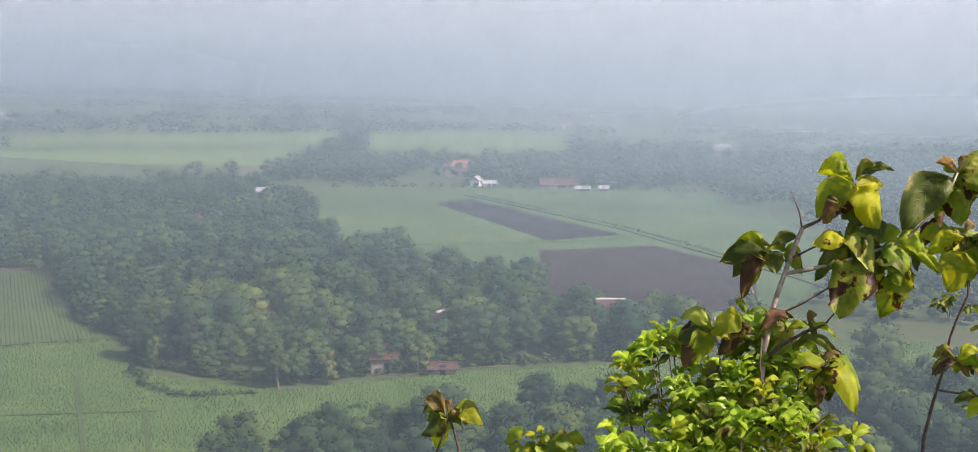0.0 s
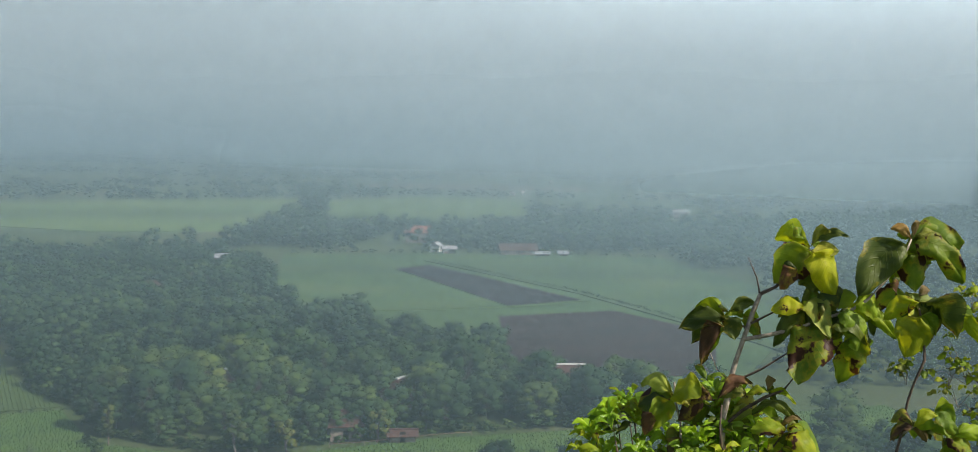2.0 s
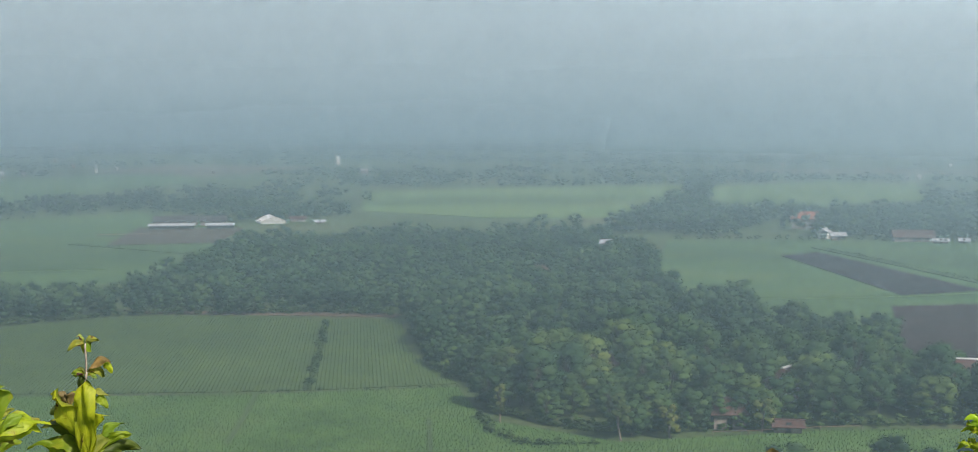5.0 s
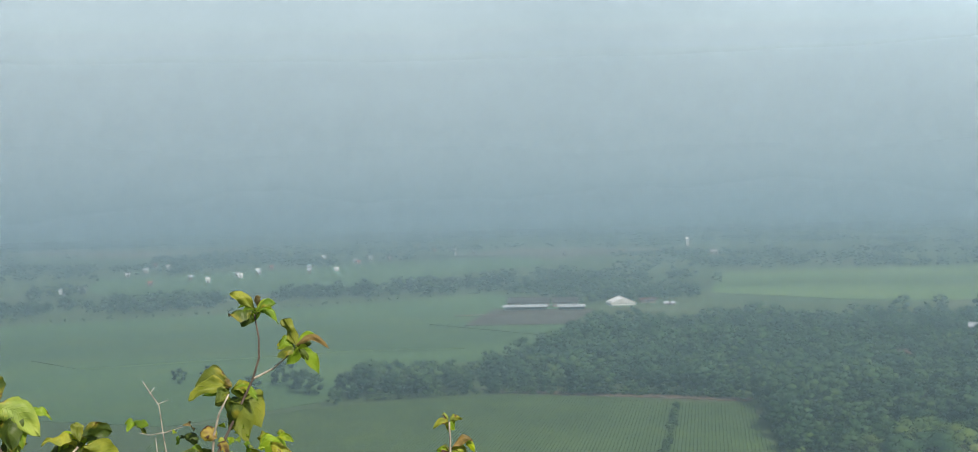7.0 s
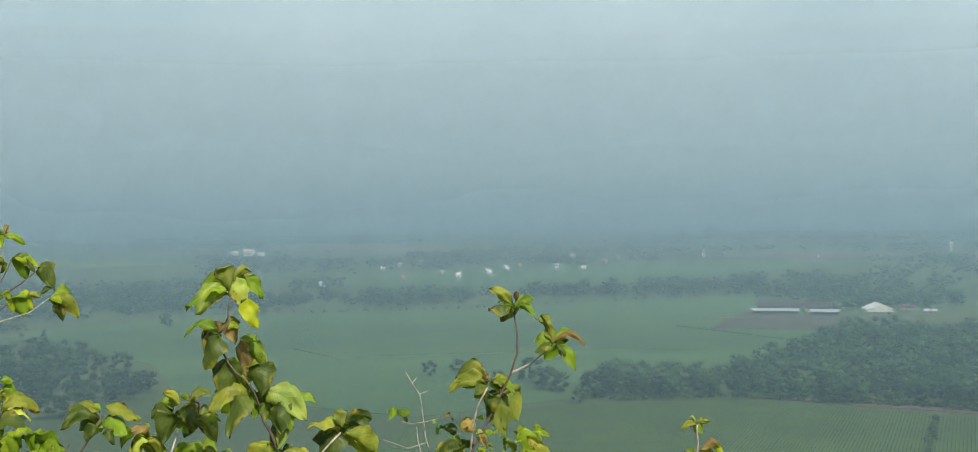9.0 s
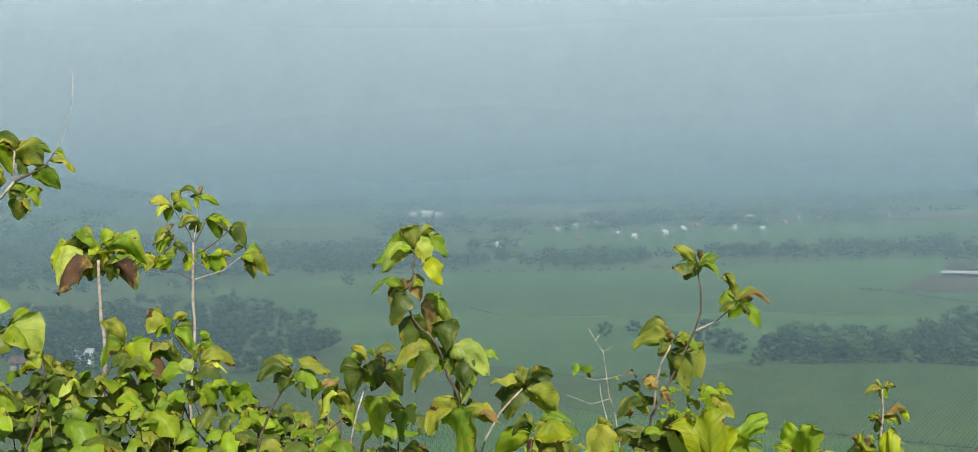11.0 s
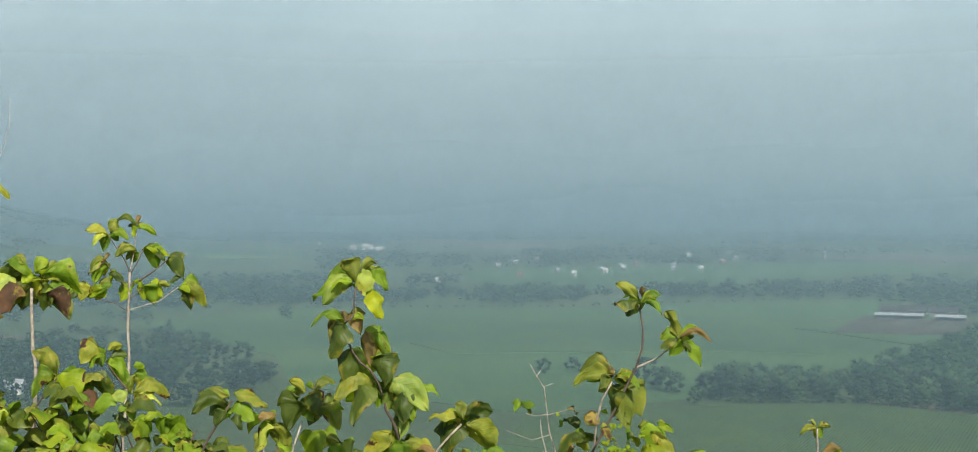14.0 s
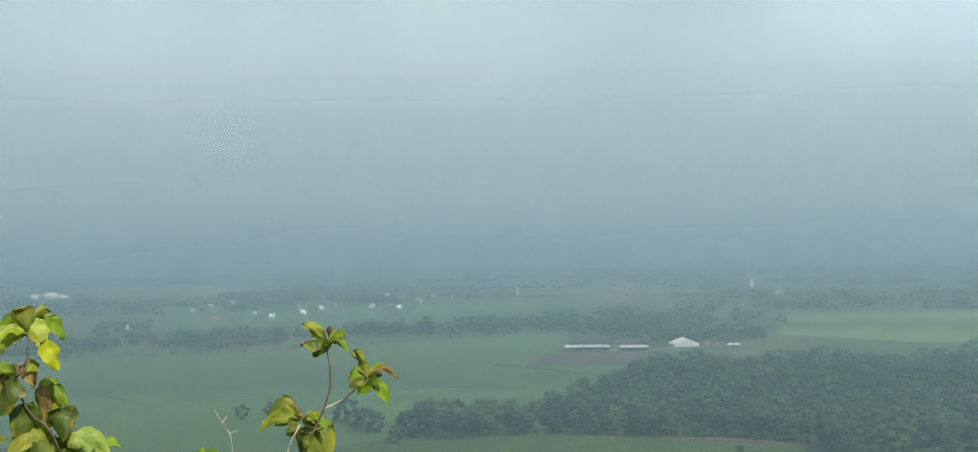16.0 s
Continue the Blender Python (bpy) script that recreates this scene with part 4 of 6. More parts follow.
# ---- hillside plants round the viewpoint ----
def leaf_material(name, top, under, spots, veins=0.10, dry=0.0, gloss=0.5, through=0.36):
    """A broad leaf: veins, blotches of decay with a shape of their own, light let through."""
    m, n, b = material(name)
    uv = n.nodes.new("ShaderNodeTexCoord")
    sep = n.nodes.new("ShaderNodeSeparateXYZ")
    n.links.new(uv.outputs["UV"], sep.inputs[0])

    def calc(op, a, c):
        k = n.nodes.new("ShaderNodeMath")
        k.operation = op
        for s, v in zip(k.inputs, (a, c)):
            if isinstance(v, bpy.types.NodeSocket):
                n.links.new(v, s)
            else:
                s.default_value = v
        return k.outputs[0]

    across = calc("ABSOLUTE", calc("SUBTRACT", sep.outputs[0], 0.5), 0.0)
    side = calc("PINGPONG", calc("MULTIPLY", calc("SUBTRACT", sep.outputs[1], calc("MULTIPLY", across, 0.55)), 9.0), 0.5)
    rib = ramp(n, calc("MINIMUM", side, calc("MULTIPLY", across, 9.0)), ((0.0, (1, 1, 1)), (0.10, (0, 0, 0))))
    o = n.nodes.new("ShaderNodeObjectInfo")
    t = noise_node(n, 16.0, 4, 0.6, "Object")
    shade = ramp(n, o.outputs["Random"], ((0.0, tuple(x * 0.85 for x in top)), (0.5, top), (1.0, tuple(min(1, x * y) for x, y in zip(top, (1.55, 1.4, 1.2))))))
    mott = ramp(n, t.outputs[0], ((0.35, (0.82, 0.85, 0.8)), (0.65, (1.15, 1.1, 1.05))))
    c = mix(n, 1.0, shade.outputs[0], mott.outputs[0], "MULTIPLY")
    c = mix(n, calc("MULTIPLY", rib.outputs[0], veins), c, under)
    d = noise_node(n, 9.0, 5, 0.65, "Object")
    patch = ramp(n, noise_node(n, 6.5, 3, 0.6, "Object").outputs[0], ((0.40, (0.85, 0.92, 0.9)), (0.58, (1.65, 1.48, 1.25))))
    c = mix(n, 0.75, c, mix(n, 1.0, c, patch.outputs[0], "MULTIPLY"))
    edge = calc("ADD", d.outputs[0], calc("MULTIPLY", across, 0.22))
    dead = ramp(n, edge, ((0.70 - dry, (0, 0, 0)), (0.73 - dry, (1, 1, 1))))
    halo = ramp(n, edge, ((0.62 - dry, (0, 0, 0)), (0.72 - dry, (1, 1, 1))))
    c = mix(n, calc("MULTIPLY", halo.outputs[0], 0.6), c, (0.42, 0.36, 0.03))
    c = mix(n, dead.outputs[0], c, spots)
    n.links.new(c, b.inputs["Base Color"])
    b.inputs["Roughness"].default_value = gloss
    b.inputs["Specular IOR Level"].default_value = 0.4
    h = mix(n, 0.35, t.outputs[0], rib.outputs[0])
    bump(n, b, h, 0.6, 0.006)
    tr = n.nodes.new("ShaderNodeBsdfTranslucent")
    warm = mix(n, 1.0, c, (1.5, 1.3, 0.5), "MULTIPLY")
    n.links.new(warm, tr.inputs[0])
    a = n.nodes.new("ShaderNodeMixShader")
    a.inputs[0].default_value = through
    n.links.new(b.outputs[0], a.inputs[1])
    n.links.new(tr.outputs[0], a.inputs[2])
    n.links.new(a.outputs[0], n.nodes["Material Output"].inputs[0])
    return m


DECAY = (0.055, 0.022, 0.012)
LEAF = {
    "g": leaf_material("green_leaf", (0.150, 0.262, 0.018), (0.22, 0.34, 0.06), DECAY, dry=0.0),
    "d": leaf_material("deep_green_leaf", (0.060, 0.098, 0.014), (0.085, 0.14, 0.03), DECAY, dry=0.01, through=0.25),
    "y": leaf_material("lime_leaf", (0.225, 0.335, 0.016), (0.31, 0.42, 0.07), DECAY, dry=0.0, through=0.42),
    "Y": leaf_material("yellow_leaf", (0.265, 0.345, 0.014), (0.42, 0.44, 0.10), DECAY, dry=0.0, through=0.42),
    "o": leaf_material("olive_leaf", (0.165, 0.205, 0.024), (0.23, 0.26, 0.06), DECAY, dry=0.02, gloss=0.55, through=0.2),
    "l": leaf_material("pale_leaf", (0.26, 0.35, 0.06), (0.42, 0.48, 0.15), DECAY, dry=0.0, gloss=0.55, through=0.2),
    "v": leaf_material("glossy_bush_leaf", (0.20, 0.38, 0.03), (0.36, 0.50, 0.11), DECAY, dry=-0.03, gloss=0.3, through=0.38),
    "e": leaf_material("eaten_leaf", (0.135, 0.225, 0.018), (0.30, 0.34, 0.065), DECAY, dry=0.10, through=0.42),
    "b": leaf_material("dry_brown_leaf", (0.09, 0.05, 0.028), (0.15, 0.09, 0.05), DECAY, dry=0.04, gloss=0.8, through=0.15),
    "r": leaf_material("coppery_young_leaf", (0.165, 0.125, 0.045), (0.24, 0.18, 0.075), DECAY, dry=0.0, gloss=0.55, through=0.2),
}
M_STEM = plain_surface("pale_stem_bark", (0.48, 0.42, 0.34), (0.13, 0.10, 0.07), 38.0, 0.85, 0, 0.003)
M_TWIG = plain_surface("dark_twig_bark", (0.13, 0.095, 0.07), (0.04, 0.028, 0.022), 45.0, 0.85, 0, 0.003)
leaf_rng = random.Random(17)


def plant(name, x, y, turn, label):
    top = empty(name, pose(x, y, terrain(x, y), 0, 0, turn))
    return tagged(top, label, "plant" if "tree" not in name else "tree", "hillside plants")


def stem(p, r0, r1, *points):
    """A bent, tapered, slightly knotty stem."""
    pts = [Vector(q) for q in points]
    fine = [pts[0]]
    for a, b in zip(pts, pts[1:]):
        steps = max(1, int((b - a).length / 0.08))
        for k in range(1, min(steps, 8) + 1):
            f = k / min(steps, 8)
            wob = Vector((leaf_rng.gauss(0, 1), leaf_rng.gauss(0, 1), 0)) * (0.25 * r1 if f < 1 else 0)
            fine.append(a.lerp(b, f) + wob)
    n = len(fine) - 1
    radii = [0.64 * (r0 + (r1 - r0) * k / n) * leaf_rng.uniform(0.9, 1.14) for k in range(n + 1)]
    v, f = [], []
    tube(v, f, fine, radii, 7)
    part("stem", mesh_of("stem", v, f, M_STEM if r0 > 0.02 or r0 < 0.0046 or leaf_rng.random() < 0.25 else M_TWIG, True), p)


def blade(rng, p0, p1, width, face, tone, v, f, uv, rows=11, cols=8):
    """One leaf from its stalk p0 to its tip p1, arched, folded along the midrib and wavy; eaten kinds have ragged rims."""
    d = p1 - p0
    length = d.length
    side = d.cross(face).normalized()
    up = side.cross(d).normalized()
    arch = rng.uniform(0.10, 0.38) * length
    fold, wave, ph = rng.choice((-1, -1, 1)) * rng.uniform(0.03, 0.30), rng.uniform(0.03, 0.12) * length, rng.random() * 6.28
    cup = rng.uniform(-0.05, 0.7)
    curl = rng.uniform(-0.12, 0.45) * length
    base = len(v)
    ragged = tone in "eb"
    for i in range(rows + 1):
        u = i / rows
        s = max(0.0, (u - 0.07) / 0.93)
        w = 0.5 * width * length * (math.sin(math.pi * s ** 0.85) ** (0.62 if s < 0.5 else 0.58) if 0 < s < 1 else 0.015)
        mid = p0 + d * u + Vector((0, 0, 1)) * arch * math.sin(math.pi * u) - up * curl * u * u
        for j in range(cols + 1):
            q = 2 * j / cols - 1
            e = w
            if ragged and abs(q) > 0.9:
                e *= rng.uniform(0.55, 1.02)
            elif abs(q) > 0.9:
                e *= rng.uniform(0.86, 1.06)
            h = abs(q) * w * fold - q * q * w * cup + wave * math.sin(ph + u * 9 + q * 2.2) * abs(q)
            h += 0.13 * length * noise.noise(Vector((q * 1.6 + ph, u * 4.0, ph * 3.0))) + 0.065 * length * noise.noise(Vector((q * 4 + ph, u * 9.0, ph)))
            v.append(mid + side * e * q + up * h)
            uv.append((q * 0.5 + 0.5, u))
    for i in range(rows):
        for j in range(cols):
            a = base + i * (cols + 1) + j
            if ragged and i > 1 and j in (0, cols - 1) and rng.random() < 0.22:
                continue
            f.append((a, a + 1, a + cols + 2, a + cols + 1))


def leaf_mesh(name, v, f, uv, mat):
    me = mesh_of(name, v, f, mat, True)
    layer = me.uv_layers.new(name="UVMap")
    for lp in me.loops:
        layer.data[lp.index].uv = uv[lp.vertex_index]
    return me


def leaves(p, tone, *specs):
    """Single large leaves: stalk end and tip in the plant's own upright plane, and breadth."""
    r = leaf_rng
    for x0, z0, x1, z1, w in specs:
        n = math.hypot(x1 - x0, z1 - z0)
        y0 = r.uniform(-0.03, 0.03) - (0.07 if tone in "YbL" else 0.0)
        p0, p1 = Vector((x0, y0, z0)), Vector((x1, y0 + r.uniform(-0.35, 0.2) * n, z1))
        face = Vector((r.uniform(-1.0, 1.0), -0.9, r.uniform(-0.2, 1.5)))
        v, f, uv = [], [], []
        blade(r, p0, p1, w * 1.06, face, tone, v, f, uv)
        part("leaf", leaf_mesh("leaf", v, f, uv, LEAF[tone]), p)
        for _ in range(r.choice((1, 2, 2))):
            # smaller leaves of the same shoot behind it
            a = r.gauss(0, 0.75)
            e = Vector(((x1 - x0) * math.cos(a) - (z1 - z0) * math.sin(a), 0.1 * n, (x1 - x0) * math.sin(a) + (z1 - z0) * math.cos(a))) * r.uniform(0.45, 0.9)
            if e.z > 0:
                e.z *= 0.35
            k = r.choice("dgoog" if tone in "or" else "dggoy")
            q0 = p0 + Vector((0, 0.04, 0))
            v, f, uv = [], [], []
            blade(r, q0, q0 + e, r.uniform(0.6, 0.9) * min(1.0, w / 0.5), Vector((r.uniform(-0.5, 0.5), -1.0, r.uniform(0, 0.8))), k, v, f, uv, 8, 6)
            part("leaf", leaf_mesh("leaf", v, f, uv, LEAF[k]), p)


def cluster(p, tone, x, z, n, size):
    """Leaves spreading from one shoot tip."""
    r = leaf_rng
    kin = {"g": "ggyd", "y": "ygygo", "Y": "YYyg", "o": "oogd", "d": "ddg", "r": "rro"}[tone]
    for k in range(n):
        a = 2 * math.pi * (k + r.random() * 0.7) / n
        t = r.choice(kin)
        s = size * r.choice((0.5, 0.75, 0.95, 1.15, 1.45)) * r.uniform(0.9, 1.1)
        out = Vector((math.cos(a), math.sin(a) * 0.9, r.uniform(-0.75, 0.55)))
        p0 = Vector((x, r.uniform(-0.05, 0.05), z)) + out * s * 0.12 + Vector((r.gauss(0, 0.35), r.gauss(0, 0.25), r.gauss(0, 0.3))) * size * (1 if n > 4 else 0.4)
        p1 = p0 + out.normalized() * s
        face = Vector((r.gauss(0, 0.3), -0.5, r.uniform(0.4, 1.2)))
        if abs(out.normalized().dot(face.normalized())) > 0.93:
            face = Vector((1, 0, 0.3))
        v, f, uv = [], [], []
        blade(r, p0, p1, r.uniform(0.55, 0.85), face, t, v, f, uv, 8, 6)
        part("leaf", leaf_mesh("leaf", v, f, uv, LEAF[t]), p)
    if n > 4 and size > 0.1:
        stem(p, 0.006, 0.003, (x * 0.985 + 0.01, 0.06, z - size * 2.2), (x, 0.0, z))


def bush(p, outline, size):
    """A dense bush: sprays of small glossy leaves round twig ends, each spray one mesh."""
    r = random.Random(5)
    xs, zs = [q[0] for q in outline], [q[1] for q in outline]
    cx = sum(xs) / len(xs)
    made = 0
    while made < 300:
        x, z = r.uniform(min(xs), max(xs)), r.uniform(min(zs), max(zs))
        if not inside(x, z, outline) or noise.noise(Vector((x * 4.5, z * 4.5, 8.0))) < -0.22:
            continue
        made += 1
        # shoots stand out of the mass here and there
        lift = noise.noise(Vector((x * 3.5, z * 3.5, 2.0)))
        x, z = x + (x - cx) * 0.2 * max(0.0, lift), z + 0.2 * lift
        tone = r.choice("vvvvvvgyd")
        depth = r.uniform(-0.2, 0.35) + (z - 1.72) * 1.2
        v, f, uv = [], [], []
        axis = Vector((r.gauss(0, 0.5), r.gauss(-0.25, 0.4), 1.0)).normalized()
        for k in range(r.randint(5, 8)):
            a = k * 2.4 + r.random()
            out = (axis * r.uniform(0.0, 0.9) + Vector((math.cos(a), math.sin(a), 0))).normalized()
            s = size * r.uniform(0.9, 2.0)
            p0 = Vector((x, depth, z)) + axis * k * size * 0.18
            face = Vector((r.gauss(0, 0.5), -0.6, r.uniform(0.2, 1.2)))
            blade(r, p0, p0 + out * s, r.uniform(0.30, 0.42), face, tone, v, f, uv, 6, 4)
        part("leaf_spray", leaf_mesh("leaf_spray", v, f, uv, LEAF[tone]), p)
        if made % 4 == 0:
            stem(p, 0.006, 0.003, (x * 0.9, depth + 0.05, z - 0.3), (x, depth, z))


p = plant("teak_tree", 1.312, 5.647, -13.07, "young teak tree with yellowing, insect-eaten leaves")
stem(p, 0.030, 0.016, (-0.061, 0.000, -0.150), (-0.068, -0.010, 1.749), (-0.054, 0.002, 2.098), (-0.027, -0.005, 2.272), (0.022, 0.004, 2.446), (0.061, 0.005, 2.576), (0.091, -0.017, 2.662))
stem(p, 0.014, 0.007, (0.091, -0.019, 2.662), (0.158, 0.013, 2.693), (0.250, -0.010, 2.781), (0.301, -0.011, 2.867))
stem(p, 0.007, 0.003, (0.088, 0.020, 2.662), (0.074, -0.001, 2.732), (0.034, 0.013, 2.820))
stem(p, 0.014, 0.006, (0.024, -0.001, 2.452), (0.126, 0.006, 2.474), (0.262, -0.014, 2.515), (0.369, 0.005, 2.562), (0.477, 0.015, 2.596), (0.555, 0.001, 2.655), (0.618, 0.010, 2.728), (0.668, 0.007, 2.799), (0.709, -0.017, 2.884), (0.728, 0.010, 2.926))
stem(p, 0.009, 0.004, (0.010, 0.004, 2.268), (0.105, -0.008, 2.322), (0.212, -0.019, 2.399), (0.238, 0.015, 2.434))
stem(p, 0.006, 0.003, (-0.038, -0.001, 2.265), (-0.090, 0.009, 2.311), (-0.121, 0.015, 2.381))
stem(p, 0.014, 0.006, (-0.065, 0.009, 2.039), (0.029, 0.017, 2.126), (0.124, -0.004, 2.195), (0.206, 0.012, 2.228), (0.258, -0.002, 2.302), (0.349, 0.017, 2.420))
stem(p, 0.008, 0.004, (0.036, 0.015, 2.503), (-0.015, -0.016, 2.529), (-0.049, -0.015, 2.542))
stem(p, 0.009, 0.007, (0.055, -0.011, 2.527), (0.155, 0.019, 2.580))
stem(p, 0.010, 0.006, (-0.184, -0.003, 1.799), (-0.242, 0.005, 1.984), (-0.244, -0.008, 2.057), (-0.274, 0.000, 2.171), (-0.277, -0.005, 2.243))
stem(p, 0.010, 0.005, (-0.012, -0.006, 1.753), (0.136, 0.003, 1.922), (0.188, 0.003, 1.998), (0.227, 0.016, 2.058))
leaves(p, "y", (0.301, 2.876, 0.136, 2.889, 0.62), (0.427, 2.607, 0.486, 2.680, 0.80), (0.558, 2.586, 0.676, 2.480, 0.38), (-0.003, 2.572, -0.066, 2.550, 0.50), (-0.282, 2.165, -0.363, 2.032, 0.70), (0.222, 2.057, 0.082, 2.077, 0.60), (0.227, 2.058, 0.298, 2.074, 0.40), (0.137, 2.218, 0.263, 2.174, 0.20))
leaves(p, "e", (0.301, 2.864, 0.157, 2.730, 0.95), (0.742, 2.913, 0.969, 2.771, 0.55), (0.719, 2.857, 0.754, 2.695, 0.90), (0.692, 2.855, 0.545, 2.747, 0.40), (0.357, 2.548, 0.259, 2.282, 0.80), (0.549, 2.501, 0.444, 2.259, 0.60), (0.742, 2.656, 0.575, 2.581, 0.55), (0.018, 2.554, 0.099, 2.456, 0.60), (0.206, 2.042, 0.150, 1.903, 0.70))
leaves(p, "b", (0.245, 2.781, 0.166, 2.702, 0.90), (0.657, 2.757, 0.679, 2.692, 0.70), (-0.070, 2.515, -0.158, 2.322, 0.50), (-0.377, 2.107, -0.408, 1.994, 0.80), (-0.120, 2.215, -0.262, 2.079, 0.70), (-0.080, 2.188, 0.068, 2.271, 0.40), (0.203, 1.984, 0.190, 1.897, 0.70))
leaves(p, "Y", (0.307, 2.859, 0.413, 2.679, 0.72), (0.277, 2.614, 0.142, 2.622, 0.85), (-0.283, 2.176, -0.150, 2.259, 0.90), (0.233, 2.044, 0.373, 1.878, 0.55), (0.137, 2.230, 0.042, 2.230, 0.50))
leaves(p, "o", (0.306, 2.881, 0.384, 2.951, 0.50), (0.742, 2.926, 0.853, 2.964, 0.40))
leaves(p, "d", (0.313, 2.896, 0.467, 2.921, 0.30), (0.709, 2.897, 0.505, 2.672, 0.55), (0.292, 2.595, 0.150, 2.435, 0.40), (0.391, 2.676, 0.253, 2.717, 0.80), (0.338, 2.659, 0.484, 2.677, 0.70), (0.399, 2.522, 0.576, 2.497, 0.60), (0.478, 2.568, 0.374, 2.464, 0.80), (0.366, 2.632, 0.276, 2.515, 0.70), (-0.057, 2.533, -0.250, 2.512, 0.50), (-0.044, 2.551, -0.012, 2.453, 0.90), (-0.039, 2.571, 0.065, 2.618, 0.50), (-0.050, 2.570, -0.090, 2.600, 0.50))
leaves(p, "d", (-0.283, 2.171, -0.447, 2.132, 0.85), (0.071, 2.128, 0.274, 2.129, 0.25), (-0.112, 2.137, -0.192, 2.017, 0.50))
leaves(p, "g", (0.286, 2.895, 0.215, 2.973, 0.50), (0.436, 2.594, 0.567, 2.513, 0.80), (0.502, 2.625, 0.619, 2.561, 0.70), (0.452, 2.552, 0.512, 2.429, 0.60))
leaves(p, "r", (0.728, 2.926, 0.652, 2.972, 0.50), (0.734, 2.931, 0.768, 2.988, 0.50), (-0.248, 1.993, -0.302, 1.914, 0.80), (0.199, 2.064, 0.280, 2.118, 0.50), (0.137, 2.224, 0.174, 2.272, 0.90))
leaves(p, "l", (0.271, 2.619, 0.400, 2.482, 0.60), (-0.289, 2.185, -0.433, 2.231, 0.55), (0.001, 2.144, 0.097, 1.969, 0.70))

p = plant("teak_sapling", 1.804, 4.768, -20.72, "slender teak sapling with large pale green leaves")
stem(p, 0.014, 0.007, (-0.098, 0.000, -0.150), (-0.108, 0.007, 1.668), (-0.081, 0.017, 1.820), (-0.052, 0.014, 1.947), (-0.035, 0.020, 2.072), (-0.015, 0.007, 2.147), (0.021, -0.013, 2.247), (0.013, 0.014, 2.368), (-0.007, 0.019, 2.439))
stem(p, 0.007, 0.004, (-0.052, 0.016, 1.947), (0.015, 0.003, 2.002), (0.083, 0.009, 2.038))
stem(p, 0.007, 0.004, (-0.067, -0.012, 1.871), (0.046, 0.013, 1.858), (0.139, 0.003, 1.843))
leaves(p, "l", (-0.042, 2.490, 0.049, 2.332, 0.75))
leaves(p, "d", (0.019, 2.465, 0.127, 2.328, 0.95), (0.003, 2.464, -0.069, 2.372, 0.70), (0.004, 1.989, -0.073, 1.901, 0.60), (0.069, 1.860, 0.001, 1.829, 0.50))
leaves(p, "Y", (-0.001, 2.411, -0.058, 2.251, 0.80), (-0.008, 1.996, 0.068, 2.056, 0.50))
leaves(p, "y", (0.126, 2.436, 0.210, 2.305, 0.35), (-0.008, 2.464, -0.144, 2.382, 0.45), (0.092, 1.862, 0.038, 1.783, 0.60))
leaves(p, "r", (-0.009, 2.483, 0.030, 2.514, 0.70), (-0.007, 1.976, 0.043, 1.919, 0.50))
leaves(p, "g", (0.064, 2.051, 0.155, 1.979, 0.60), (0.133, 1.964, 0.304, 1.946, 0.35), (0.040, 1.980, 0.134, 1.935, 0.50))
leaves(p, "b", (-0.012, 2.000, -0.099, 1.955, 0.50))
leaves(p, "e", (0.110, 1.950, 0.230, 1.852, 0.50))
leaves(p, "o", (0.080, 1.861, 0.207, 1.849, 0.50))

p = plant("slender_tree", 3.887, 8.665, -24.16, "thin young tree with small yellow-green leaves")
stem(p, 0.030, 0.012, (0.103, 0.000, -0.150), (0.115, -0.009, 2.345), (0.051, -0.017, 2.878), (0.001, 0.014, 3.186), (-0.059, 0.020, 3.359), (-0.131, -0.016, 3.531), (-0.207, 0.012, 3.623))
stem(p, 0.010, 0.005, (-0.131, -0.004, 3.531), (-0.097, -0.014, 3.667))
stem(p, 0.012, 0.006, (0.001, -0.008, 3.186), (0.102, 0.011, 3.084), (0.248, 0.015, 3.032))
stem(p, 0.012, 0.006, (0.201, -0.018, 3.491), (0.026, 0.005, 3.322), (-0.032, -0.018, 3.472), (-0.063, 0.009, 3.581))
stem(p, 0.010, 0.005, (0.021, -0.007, 3.054), (-0.107, 0.015, 3.109), (-0.264, 0.019, 3.274), (-0.390, 0.000, 3.263))
stem(p, 0.010, 0.005, (0.043, 0.020, 2.877), (-0.115, -0.008, 2.860), (-0.250, -0.017, 3.027))
stem(p, 0.010, 0.005, (-0.048, 0.004, 2.415), (-0.144, -0.019, 2.631), (-0.313, -0.012, 2.612))
stem(p, 0.004, 0.002, (-0.120, -0.004, 3.710), (-0.049, 0.004, 3.935), (-0.035, -0.014, 4.046))
stem(p, 0.004, 0.002, (-0.012, -0.018, 3.629), (0.022, 0.015, 3.764), (0.002, -0.007, 3.895))
SPRAYS = "y:-0.230:3.813 y:-0.121:3.732 y:-0.015:3.695 y:-0.198:3.615 r:0.119:3.507 y:-0.369:3.251 y:-0.243:3.276 y:-0.094:3.244 o:-0.297:3.113 g:-0.143:2.993 Y:0.093:3.239 y:0.182:3.114 y:-0.648:3.240 o:-0.031:2.869 Y:0.123:2.930 y:-0.144:2.631 g:0.126:2.662 y:-0.311:2.566 y:0.220:2.806"
spray_rng = random.Random(23)
